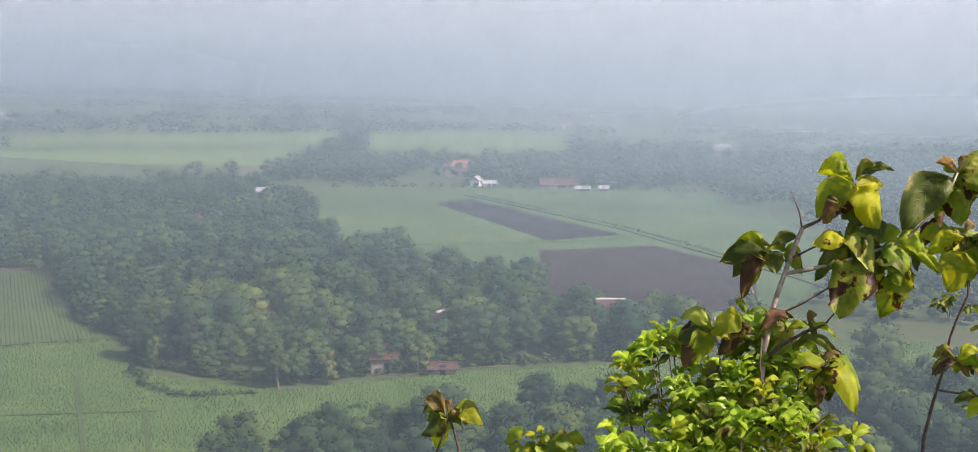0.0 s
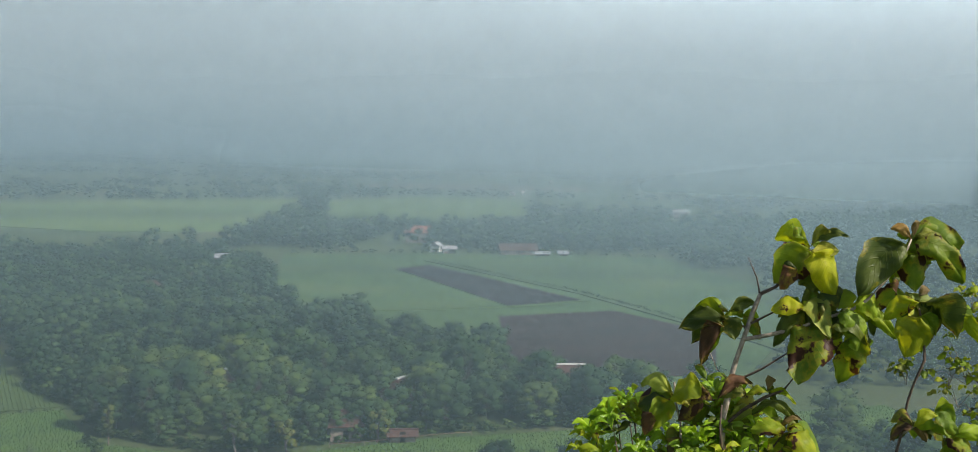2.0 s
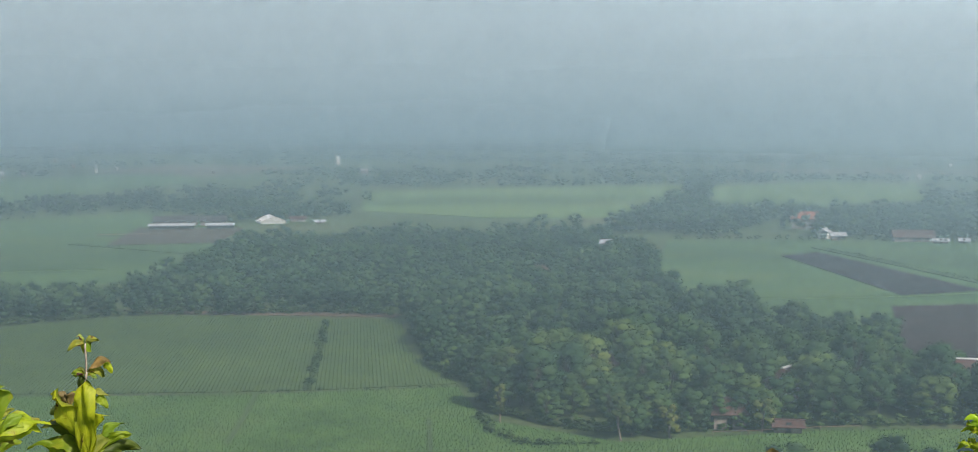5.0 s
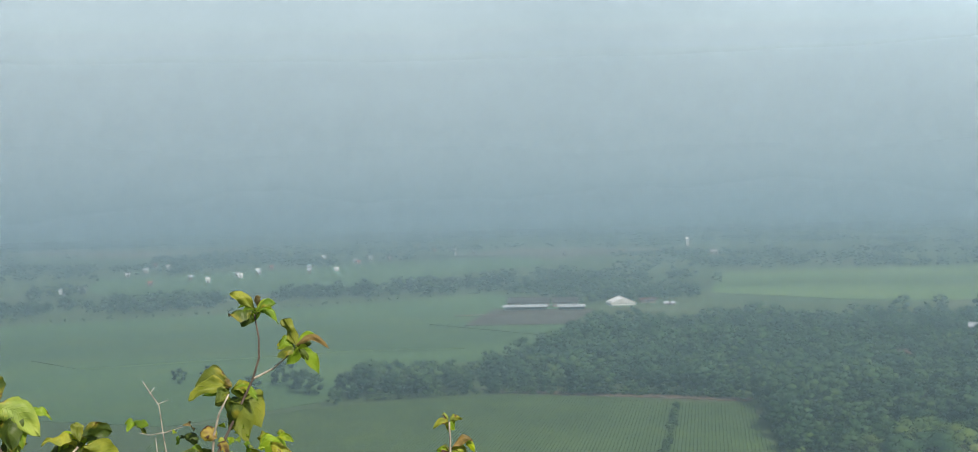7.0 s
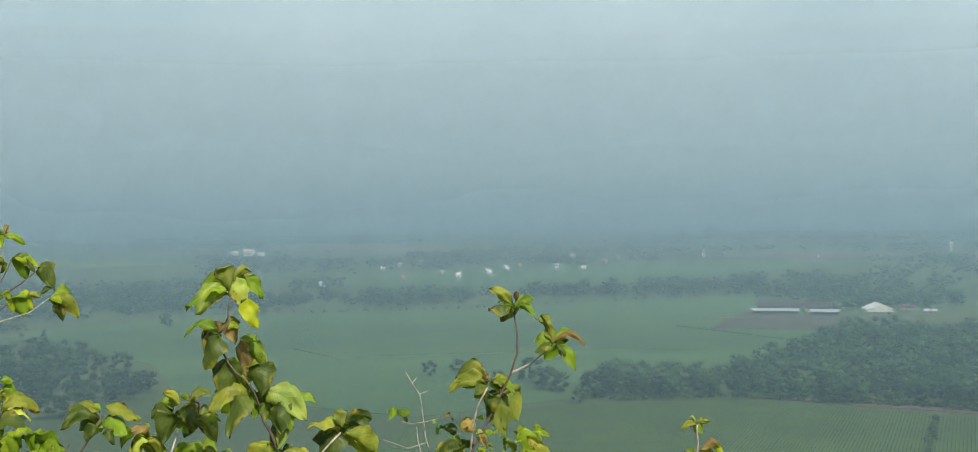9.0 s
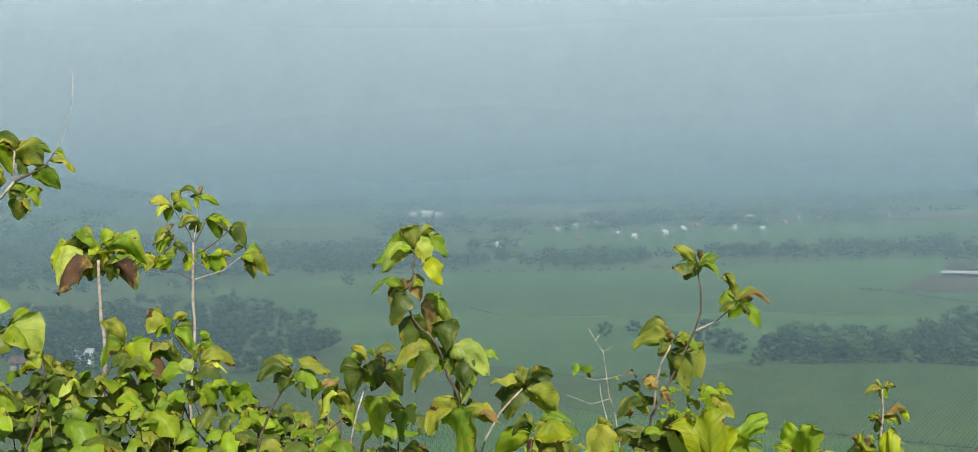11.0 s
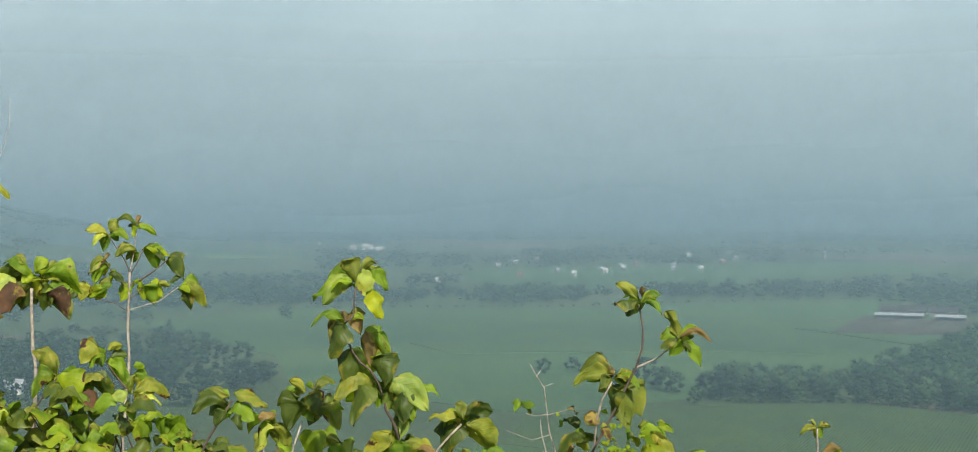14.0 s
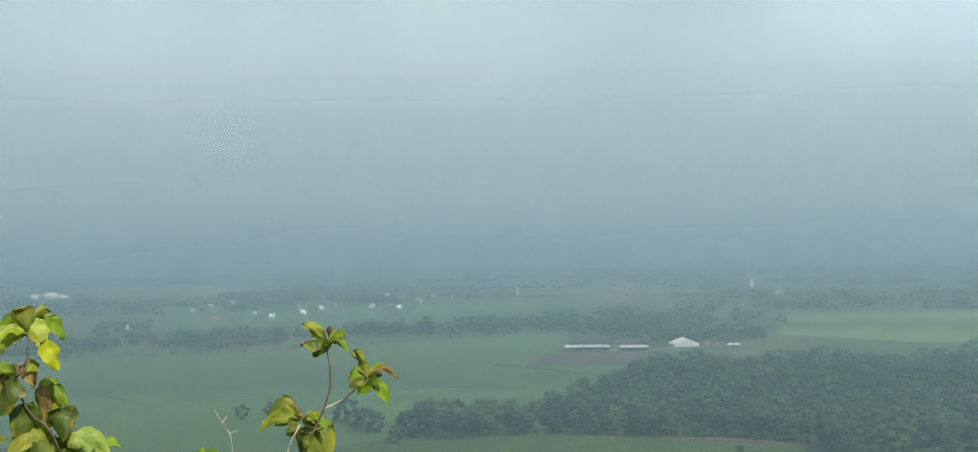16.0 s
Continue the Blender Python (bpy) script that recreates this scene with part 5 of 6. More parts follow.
for spray in SPRAYS.split():
    # each bough end carries fine twigs with small leaves
    tone, sx, sz = spray.split(":")
    sx, sz = float(sx), float(sz)
    for _ in range(4):
        ex, ez = sx + spray_rng.gauss(0, 0.10), sz + spray_rng.gauss(0.02, 0.09)
        stem(p, 0.004, 0.002, (sx, 0.0, sz - 0.12), ((sx + ex) / 2, 0.02, (sz + ez) / 2 - 0.02), (ex, 0.0, ez))
        cluster(p, spray_rng.choice((tone, "y", "o", "Y")), ex, ez, 7, 0.052)

p = plant("sapling", -0.173, 6.298, 1.57, "sapling tip with coppery young leaves")
stem(p, 0.013, 0.008, (0.070, 0.000, -0.150), (0.078, 0.018, 1.457), (0.053, 0.016, 1.620), (0.029, -0.005, 1.717), (-0.003, -0.002, 1.788))
stem(p, 0.010, 0.008, (-0.086, 0.001, 1.390), (-0.057, 0.006, 1.606), (-0.015, 0.004, 1.716), (-0.003, 0.002, 1.775))
leaves(p, "r", (-0.013, 1.797, -0.124, 1.883, 0.60), (0.009, 1.814, 0.098, 1.750, 0.70), (-0.004, 1.813, 0.002, 1.878, 0.60))
leaves(p, "d", (-0.013, 1.788, -0.153, 1.708, 0.70), (-0.022, 1.807, -0.135, 1.799, 0.60))
leaves(p, "y", (-0.009, 1.775, -0.089, 1.586, 0.60))
leaves(p, "Y", (0.050, 1.814, 0.173, 1.777, 0.60))
leaves(p, "g", (0.028, 1.824, 0.122, 1.854, 0.50), (0.010, 1.775, 0.067, 1.717, 0.50))

p = plant("leafy_shrub", 0.268, 5.994, -2.56, "bright green leafy shrub top on a slope")
stem(p, 0.012, 0.006, (0.013, 0.000, -0.150), (0.014, 0.005, 1.351), (0.010, 0.018, 1.538), (0.005, 0.000, 1.624))
cluster(p, "Y", 0.007, 1.643, 10, 0.099)
cluster(p, "y", -0.036, 1.592, 10, 0.099)
cluster(p, "Y", 0.069, 1.595, 10, 0.099)
cluster(p, "y", 0.013, 1.538, 10, 0.099)

p = plant("leafy_bush", 1.117, 5.283, -11.94, "dense bush of glossy small bright green leaves")
stem(p, 0.016, 0.006, (0.049, 0.000, -0.150), (0.054, -0.003, 1.488), (0.052, 0.009, 1.597), (0.059, -0.010, 1.868), (0.044, -0.008, 1.975), (0.050, 0.019, 2.069))
stem(p, 0.010, 0.005, (0.052, 0.001, 1.597), (-0.097, 0.002, 1.749), (-0.177, -0.020, 1.797))
stem(p, 0.010, 0.005, (0.068, -0.003, 1.544), (0.167, 0.003, 1.620), (0.266, -0.019, 1.695), (0.339, 0.005, 1.768))
stem(p, 0.010, 0.005, (0.017, 0.005, 1.512), (-0.197, -0.018, 1.632), (-0.361, 0.005, 1.757), (-0.392, -0.001, 1.891))
stem(p, 0.010, 0.005, (-0.008, 0.007, 1.483), (-0.381, -0.006, 1.562), (-0.545, 0.008, 1.633))
bush(p, [(-0.365, 1.893), (-0.257, 1.833), (-0.151, 1.799), (-0.090, 1.912), (-0.029, 1.997), (0.033, 2.059), (0.098, 2.018), (0.158, 1.950), (0.222, 1.826), (0.312, 1.793), (0.374, 1.816), (0.455, 1.758), (0.419, 1.680), (0.374, 1.569), (0.018, 1.485), (-0.552, 1.437), (-0.558, 1.632), (-0.494, 1.733)], 0.054)
# the bush leans back behind the teak's lowest leaves
p.matrix_world = Matrix.Translation((0, 0, 55)) @ Matrix.Scale(1.06, 4) @ Matrix.Translation((0, 0, -55)) @ p.matrix_world

p = plant("tall_sapling", -9.531, 4.858, 62.83, "tall pale-stemmed sapling with sparse drooping leaves")
stem(p, 0.030, 0.014, (-0.046, 0.000, -0.150), (-0.051, 0.010, 2.880), (-0.032, -0.019, 3.493), (-0.010, -0.018, 3.695), (0.020, 0.007, 4.101), (0.015, 0.019, 4.457), (0.024, -0.010, 4.709), (0.028, -0.002, 4.810))
stem(p, 0.009, 0.005, (0.028, 0.004, 4.810), (-0.012, -0.007, 4.913), (-0.081, -0.005, 5.016), (-0.140, -0.007, 5.118))
stem(p, 0.009, 0.005, (0.027, -0.005, 4.785), (0.085, 0.004, 4.884), (0.138, -0.008, 4.998))
stem(p, 0.008, 0.005, (0.034, -0.005, 4.835), (0.064, 0.011, 4.986), (0.081, -0.019, 5.162))
stem(p, 0.012, 0.005, (0.089, 0.003, 4.732), (0.214, 0.009, 4.813), (0.327, -0.008, 4.910))
stem(p, 0.008, 0.005, (0.029, -0.011, 4.709), (0.089, 0.012, 4.732))
stem(p, 0.008, 0.005, (0.011, -0.010, 4.497), (-0.089, -0.013, 4.563), (-0.208, -0.003, 4.594))
stem(p, 0.008, 0.005, (0.031, 0.008, 4.506), (0.140, -0.016, 4.542), (0.255, -0.007, 4.572), (0.407, -0.007, 4.682))
stem(p, 0.008, 0.005, (0.024, 0.013, 4.583), (0.126, -0.002, 4.679))
stem(p, 0.008, 0.005, (-0.020, 0.014, 4.701), (-0.126, -0.013, 4.842), (-0.172, -0.007, 4.909))
leaves(p, "o", (-0.140, 5.118, -0.316, 5.144, 0.50), (-0.125, 5.128, -0.077, 5.247, 0.60), (-0.128, 5.158, -0.015, 5.084, 0.50), (0.084, 4.985, -0.084, 4.936, 0.50), (0.083, 4.975, -0.003, 4.902, 0.50), (-0.167, 4.909, -0.278, 4.783, 0.60), (-0.309, 4.734, -0.353, 4.585, 0.80), (0.343, 4.685, 0.245, 4.720, 0.50), (0.443, 4.701, 0.658, 4.548, 0.45))
leaves(p, "l", (-0.140, 5.108, -0.259, 5.022, 0.40))
leaves(p, "y", (-0.115, 5.118, 0.023, 5.063, 0.50), (0.081, 5.182, 0.053, 5.092, 0.60), (0.138, 5.008, 0.352, 4.939, 0.35), (-0.156, 4.692, -0.295, 4.603, 0.60), (0.038, 4.693, -0.063, 4.582, 0.60), (0.065, 4.743, 0.145, 4.663, 0.40), (0.156, 4.693, 0.290, 4.596, 0.60), (0.412, 4.682, 0.500, 4.637, 0.80))
leaves(p, "d", (0.081, 5.187, -0.072, 5.227, 0.35), (0.332, 4.925, 0.476, 4.792, 0.70), (0.206, 4.996, 0.301, 4.891, 0.50), (-0.128, 4.801, -0.019, 4.721, 0.50), (0.344, 4.716, 0.426, 4.774, 0.50), (0.461, 4.639, 0.495, 4.484, 0.60), (-0.369, 4.666, -0.458, 4.590, 0.50))
leaves(p, "g", (0.091, 5.181, 0.241, 5.126, 0.35), (0.148, 5.008, 0.239, 4.822, 0.70), (-0.139, 4.877, -0.242, 4.721, 0.70), (-0.107, 4.715, -0.224, 4.680, 0.50), (0.126, 4.695, 0.198, 4.519, 0.90))
leaves(p, "r", (0.087, 5.192, 0.119, 5.261, 0.50), (-0.167, 4.909, -0.117, 4.957, 0.50))

p = plant("teak_sapling", -9.203, 3.911, 66.81, "teak sapling crowned by huge leaves, one bright yellow")
stem(p, 0.030, 0.018, (0.000, 0.000, -0.150), (0.000, 0.006, 2.816), (0.027, 0.015, 3.377), (0.048, -0.002, 3.655), (0.048, -0.011, 3.889), (0.027, -0.015, 4.123), (0.022, 0.001, 4.309), (0.023, -0.012, 4.447))
leaves(p, "d", (-0.002, 4.587, -0.272, 4.526, 0.45), (-0.019, 4.496, -0.156, 4.521, 0.60), (0.034, 4.493, -0.001, 4.282, 0.80), (0.196, 4.369, 0.278, 4.211, 0.60), (0.060, 4.501, 0.140, 4.302, 0.60))
leaves(p, "g", (-0.014, 4.611, -0.141, 4.676, 0.50), (0.036, 4.549, -0.151, 4.640, 0.50), (0.097, 4.546, 0.311, 4.368, 0.70))
leaves(p, "l", (-0.121, 4.537, -0.262, 4.269, 0.60))
leaves(p, "b", (-0.038, 4.460, -0.289, 4.224, 0.75), (0.118, 4.415, 0.243, 4.213, 0.80))
leaves(p, "Y", (0.091, 4.509, 0.072, 4.352, 1.10))
leaves(p, "y", (0.045, 4.558, 0.128, 4.665, 0.70), (0.072, 4.566, 0.309, 4.527, 0.55), (0.036, 4.549, -0.045, 4.488, 0.70))

p = plant("teak_thicket", -6.476, 3.143, 63.87, "thicket of bright green broad teak leaves")
stem(p, 0.016, 0.006, (-0.323, 0.000, -0.150), (-0.359, 0.012, 2.292), (-0.337, 0.014, 2.832), (-0.286, -0.013, 2.912), (-0.225, -0.009, 2.993))
stem(p, 0.012, 0.006, (0.276, 0.012, 2.233), (0.202, 0.006, 2.482), (0.132, 0.012, 2.660), (0.131, -0.006, 2.798))
stem(p, 0.012, 0.007, (0.275, -0.015, 2.198), (0.216, -0.008, 2.412), (0.120, 0.012, 2.524), (0.067, -0.009, 2.665))
stem(p, 0.009, 0.005, (0.129, -0.006, 2.915), (0.073, -0.003, 2.990), (0.026, -0.003, 3.061))
stem(p, 0.009, 0.005, (-0.341, -0.004, 2.359), (-0.174, 0.017, 2.514), (-0.057, -0.014, 2.607))
stem(p, 0.010, 0.006, (-0.348, -0.020, 2.495), (-0.460, 0.018, 2.538), (-0.553, 0.015, 2.579))
stem(p, 0.010, 0.006, (-0.248, 0.019, 2.282), (-0.175, -0.003, 2.480), (-0.167, 0.018, 2.684), (-0.145, 0.017, 2.835))
cluster(p, "g", -0.554, 2.546, 8, 0.149)
cluster(p, "d", -0.431, 2.475, 8, 0.149)
cluster(p, "d", -0.112, 2.434, 8, 0.149)
cluster(p, "g", 0.050, 2.406, 8, 0.149)
cluster(p, "g", 0.519, 2.406, 8, 0.124)
cluster(p, "o", 0.657, 2.444, 8, 0.124)
cluster(p, "y", 0.314, 2.355, 8, 0.144)
cluster(p, "d", -0.610, 2.684, 8, 0.149)
cluster(p, "d", 0.447, 2.304, 8, 0.144)
cluster(p, "d", 0.652, 2.286, 8, 0.144)
cluster(p, "d", -0.019, 2.312, 8, 0.149)
cluster(p, "g", -0.826, 2.701, 9, 0.164)
cluster(p, "d", -0.713, 2.459, 9, 0.164)
leaves(p, "g", (-0.234, 3.027, -0.375, 2.922, 0.55), (0.002, 3.107, -0.063, 3.036, 0.80), (0.043, 3.084, 0.142, 2.928, 0.45), (0.166, 3.036, 0.226, 3.039, 0.80), (0.329, 2.749, 0.458, 2.593, 0.60), (0.014, 2.669, -0.063, 2.525, 0.90), (-0.163, 2.785, -0.088, 2.643, 0.70))
leaves(p, "o", (-0.225, 2.993, -0.315, 3.140, 0.55), (-0.124, 2.952, 0.007, 2.995, 0.50), (-0.013, 3.142, -0.107, 3.060, 0.85), (0.029, 3.126, 0.111, 3.148, 0.60), (0.171, 2.991, 0.161, 2.885, 0.60), (0.167, 2.892, 0.360, 2.878, 0.50), (-0.322, 2.817, -0.411, 2.797, 0.60), (-0.573, 2.842, -0.488, 2.916, 0.50), (-0.598, 2.844, -0.642, 2.967, 0.60), (-0.101, 2.719, 0.021, 2.662, 0.50))
leaves(p, "y", (-0.202, 3.018, -0.135, 2.837, 0.90), (0.168, 2.733, 0.256, 2.589, 0.80), (0.221, 2.736, 0.322, 2.763, 0.60), (0.298, 2.654, 0.376, 2.586, 0.60), (-0.466, 2.707, -0.627, 2.592, 0.65), (-0.445, 2.759, -0.550, 2.787, 0.60))
leaves(p, "d", (-0.091, 2.967, 0.060, 2.837, 0.55), (-0.233, 2.797, -0.290, 2.659, 0.90), (0.013, 2.642, 0.079, 2.479, 0.70), (-0.258, 2.826, -0.201, 2.652, 0.90))
leaves(p, "b", (-0.106, 2.910, -0.014, 2.781, 0.80))
leaves(p, "l", (0.135, 2.894, 0.041, 2.859, 0.90), (0.180, 2.877, 0.311, 2.813, 0.35), (-0.502, 2.736, -0.600, 2.637, 0.45), (-0.256, 2.717, -0.196, 2.604, 0.30))
leaves(p, "Y", (-0.341, 2.663, -0.342, 2.481, 1.00))

p = plant("teak_thicket", -5.440, 3.361, 58.03, "low thicket of overlapping teak leaves")
stem(p, 0.012, 0.006, (-0.020, 0.000, -0.150), (-0.022, -0.011, 1.940), (0.013, 0.010, 2.063), (0.048, 0.013, 2.186))
cluster(p, "g", -1.191, 2.223, 9, 0.150)
cluster(p, "o", -0.818, 2.198, 9, 0.146)
cluster(p, "g", -0.628, 2.185, 9, 0.146)
cluster(p, "o", -0.285, 2.214, 9, 0.132)
cluster(p, "g", -0.150, 2.174, 9, 0.128)
cluster(p, "d", 0.123, 2.134, 9, 0.128)
cluster(p, "g", 0.246, 2.126, 9, 0.121)
cluster(p, "d", 0.541, 2.083, 9, 0.121)
cluster(p, "y", 0.699, 2.079, 9, 0.121)
cluster(p, "d", 1.051, 2.048, 9, 0.117)
cluster(p, "o", 1.231, 2.059, 9, 0.117)
cluster(p, "y", 1.528, 2.087, 9, 0.103)
cluster(p, "d", 1.643, 2.030, 9, 0.103)
cluster(p, "y", -0.808, 2.426, 8, 0.128)
cluster(p, "g", -0.369, 2.368, 8, 0.121)

p = plant("teak_thicket", -6.266, 3.144, 63.04, "dense undergrowth of broad green teak leaves")
stem(p, 0.014, 0.006, (-0.095, 0.000, -0.150), (-0.106, 0.007, 2.151), (-0.070, 0.001, 2.417), (-0.002, -0.008, 2.682))
stem(p, 0.010, 0.005, (-0.008, -0.006, 2.212), (-0.295, -0.011, 2.495), (-0.451, -0.017, 2.767))
stem(p, 0.010, 0.005, (-0.008, 0.004, 2.212), (0.291, -0.009, 2.432), (0.394, 0.012, 2.631))
stem(p, 0.010, 0.005, (-0.008, -0.018, 2.145), (0.695, 0.016, 2.378), (0.902, 0.008, 2.540))
cluster(p, "d", -0.578, 2.739, 9, 0.162)
cluster(p, "y", -0.389, 2.698, 8, 0.152)
cluster(p, "g", -0.163, 2.822, 7, 0.138)
cluster(p, "g", -0.068, 2.584, 8, 0.148)
cluster(p, "o", -0.262, 2.560, 9, 0.152)
cluster(p, "d", -0.423, 2.515, 9, 0.152)
cluster(p, "d", 0.293, 2.568, 8, 0.132)
cluster(p, "o", 0.393, 2.529, 8, 0.132)
cluster(p, "d", 0.628, 2.497, 8, 0.132)
cluster(p, "o", 0.748, 2.533, 7, 0.122)
cluster(p, "g", 1.040, 2.443, 8, 0.127)
cluster(p, "d", 1.215, 2.434, 8, 0.122)
cluster(p, "d", -0.002, 2.749, 6, 0.122)
cluster(p, "d", -0.705, 2.581, 9, 0.162)
cluster(p, "d", -0.983, 2.626, 9, 0.162)
cluster(p, "d", -0.103, 2.419, 9, 0.152)
cluster(p, "d", 0.559, 2.350, 9, 0.148)
cluster(p, "d", -0.551, 2.409, 9, 0.152)

p = plant("teak_branch", -5.854, 2.089, 70.01, "low teak branch with big sunlit round leaves")
stem(p, 0.014, 0.007, (-0.006, 0.000, -0.150), (-0.007, 0.017, 2.188), (0.077, 0.016, 2.412), (0.120, 0.016, 2.582), (0.108, 0.003, 2.670))
stem(p, 0.008, 0.005, (-0.267, -0.019, 2.605), (-0.132, 0.010, 2.796), (-0.030, -0.013, 2.843))
stem(p, 0.008, 0.005, (0.120, -0.008, 2.582), (0.190, 0.007, 2.636), (0.157, 0.001, 2.667))
cluster(p, "y", -0.289, 2.832, 10, 0.152)
cluster(p, "g", -0.446, 2.728, 10, 0.152)
cluster(p, "d", -0.321, 2.468, 10, 0.152)
leaves(p, "l", (-0.036, 2.843, 0.097, 2.699, 0.90), (0.071, 2.729, 0.086, 2.636, 0.70), (0.261, 2.574, 0.177, 2.498, 0.60))
leaves(p, "y", (-0.025, 2.854, 0.049, 2.730, 0.80), (-0.136, 2.527, -0.004, 2.446, 0.50))
leaves(p, "d", (-0.036, 2.826, -0.112, 2.699, 0.90), (0.121, 2.594, 0.210, 2.508, 1.00), (0.113, 2.606, 0.057, 2.557, 0.70))
leaves(p, "Y", (0.094, 2.647, 0.010, 2.612, 0.60))
leaves(p, "o", (-0.137, 2.859, -0.056, 2.941, 0.50), (0.146, 2.639, 0.250, 2.621, 0.40), (0.146, 2.647, 0.130, 2.709, 0.60), (-0.162, 2.542, -0.029, 2.563, 0.35))
leaves(p, "g", (-0.147, 2.868, -0.193, 2.955, 0.60), (-0.137, 2.848, -0.175, 2.742, 0.60), (-0.164, 2.457, -0.032, 2.362, 0.60))

p = plant("teak_branch", -5.872, 2.039, 70.50, "teak branch reaching in, with a thin bare twig")
stem(p, 0.022, 0.010, (-1.045, 0.000, -0.150), (-1.161, -0.003, 1.969), (-0.768, 0.018, 2.639), (-0.411, 0.004, 3.174), (-0.097, -0.006, 3.341), (-0.057, -0.010, 3.363), (0.010, 0.014, 3.433), (0.065, -0.001, 3.503))
stem(p, 0.010, 0.005, (0.065, 0.011, 3.503), (0.132, -0.006, 3.537), (0.201, -0.012, 3.574), (0.243, 0.001, 3.632))
stem(p, 0.008, 0.005, (0.065, 0.013, 3.503), (0.066, -0.013, 3.575), (0.072, 0.012, 3.640))
stem(p, 0.0025, 0.0012, (0.251, 0.017, 3.640), (0.276, 0.012, 3.698), (0.305, 0.013, 3.776), (0.328, -0.020, 3.877), (0.333, 0.005, 3.992))
cluster(p, "g", -0.251, 3.562, 8, 0.109)
cluster(p, "d", -0.381, 3.423, 8, 0.109)
cluster(p, "y", -0.403, 3.700, 8, 0.109)
leaves(p, "y", (-0.041, 3.583, -0.128, 3.752, 0.85), (-0.019, 3.663, 0.043, 3.521, 0.55))
leaves(p, "o", (0.077, 3.651, 0.185, 3.583, 1.00), (0.072, 3.657, -0.008, 3.685, 0.35), (0.223, 3.600, 0.330, 3.548, 0.35), (0.243, 3.635, 0.294, 3.594, 0.50), (0.090, 3.423, 0.133, 3.360, 0.45), (-0.027, 3.476, -0.101, 3.431, 0.70), (0.017, 3.538, -0.074, 3.493, 0.60))
leaves(p, "d", (0.066, 3.606, 0.152, 3.554, 0.90), (0.051, 3.489, 0.112, 3.417, 0.70), (0.063, 3.424, 0.062, 3.327, 1.00), (-0.038, 3.442, -0.060, 3.391, 0.80), (0.007, 3.578, -0.105, 3.555, 0.60), (-0.042, 3.532, -0.148, 3.477, 0.70))
leaves(p, "r", (-0.159, 3.803, -0.017, 3.821, 0.35))
leaves(p, "g", (0.223, 3.629, 0.175, 3.669, 0.50), (0.157, 3.560, 0.262, 3.462, 0.50), (0.140, 3.480, 0.166, 3.388, 0.90), (0.037, 3.475, 0.123, 3.452, 0.50))

p = plant("teak_shrub", -3.634, 2.807, 51.95, "upright teak shrub with matt olive and green leaves")
stem(p, 0.013, 0.005, (0.171, 0.000, -0.150), (0.190, 0.015, 1.674), (0.159, -0.018, 1.756), (0.117, -0.009, 1.883), (0.097, -0.009, 1.975), (0.070, 0.001, 2.033), (0.049, -0.003, 2.091), (0.023, -0.001, 2.137), (0.013, 0.011, 2.183), (-0.007, -0.020, 2.240), (-0.035, -0.018, 2.286), (-0.068, -0.015, 2.310), (-0.094, -0.015, 2.345), (-0.125, -0.017, 2.413), (-0.129, 0.019, 2.447))
stem(p, 0.006, 0.004, (-0.129, 0.014, 2.447), (-0.101, -0.017, 2.469), (-0.092, 0.000, 2.486), (-0.092, -0.007, 2.536), (-0.082, -0.007, 2.585))
leaves(p, "o", (-0.088, 2.596, -0.121, 2.673, 0.85), (-0.093, 2.587, -0.138, 2.557, 0.60), (-0.074, 2.622, -0.006, 2.652, 0.50), (-0.036, 2.392, 0.047, 2.349, 0.50), (-0.019, 2.238, -0.164, 2.176, 0.55), (0.039, 2.059, -0.055, 1.922, 0.50), (0.087, 2.016, 0.172, 1.990, 0.60))
leaves(p, "l", (-0.092, 2.605, -0.200, 2.523, 0.50), (-0.064, 2.645, -0.045, 2.545, 0.65), (0.022, 2.241, 0.168, 2.150, 0.55), (0.025, 2.205, 0.041, 2.132, 0.60), (0.069, 2.031, 0.126, 2.119, 0.40))
leaves(p, "g", (-0.097, 2.601, -0.244, 2.574, 0.35), (-0.033, 2.639, 0.040, 2.570, 0.60), (-0.128, 2.454, -0.235, 2.471, 0.35), (-0.101, 2.462, -0.052, 2.465, 0.50), (-0.022, 2.414, 0.037, 2.308, 0.45), (0.142, 2.210, 0.214, 2.189, 0.40), (-0.001, 2.233, -0.013, 2.143, 0.55), (0.101, 2.188, 0.116, 2.097, 0.50), (0.074, 2.031, 0.045, 1.818, 0.60))
leaves(p, "Y", (-0.026, 2.576, 0.006, 2.472, 0.65))
leaves(p, "d", (-0.124, 2.447, -0.194, 2.348, 0.85), (-0.016, 2.331, 0.021, 2.223, 0.85), (-0.073, 2.362, -0.108, 2.237, 0.75), (-0.024, 2.225, -0.108, 2.106, 0.80), (0.066, 2.208, 0.085, 2.094, 0.70), (0.081, 2.112, 0.043, 2.057, 0.60))
leaves(p, "r", (-0.120, 2.447, -0.141, 2.490, 0.60), (-0.110, 2.480, -0.063, 2.411, 0.65), (-0.053, 2.424, -0.031, 2.293, 0.45), (0.136, 1.996, 0.207, 1.948, 0.45))

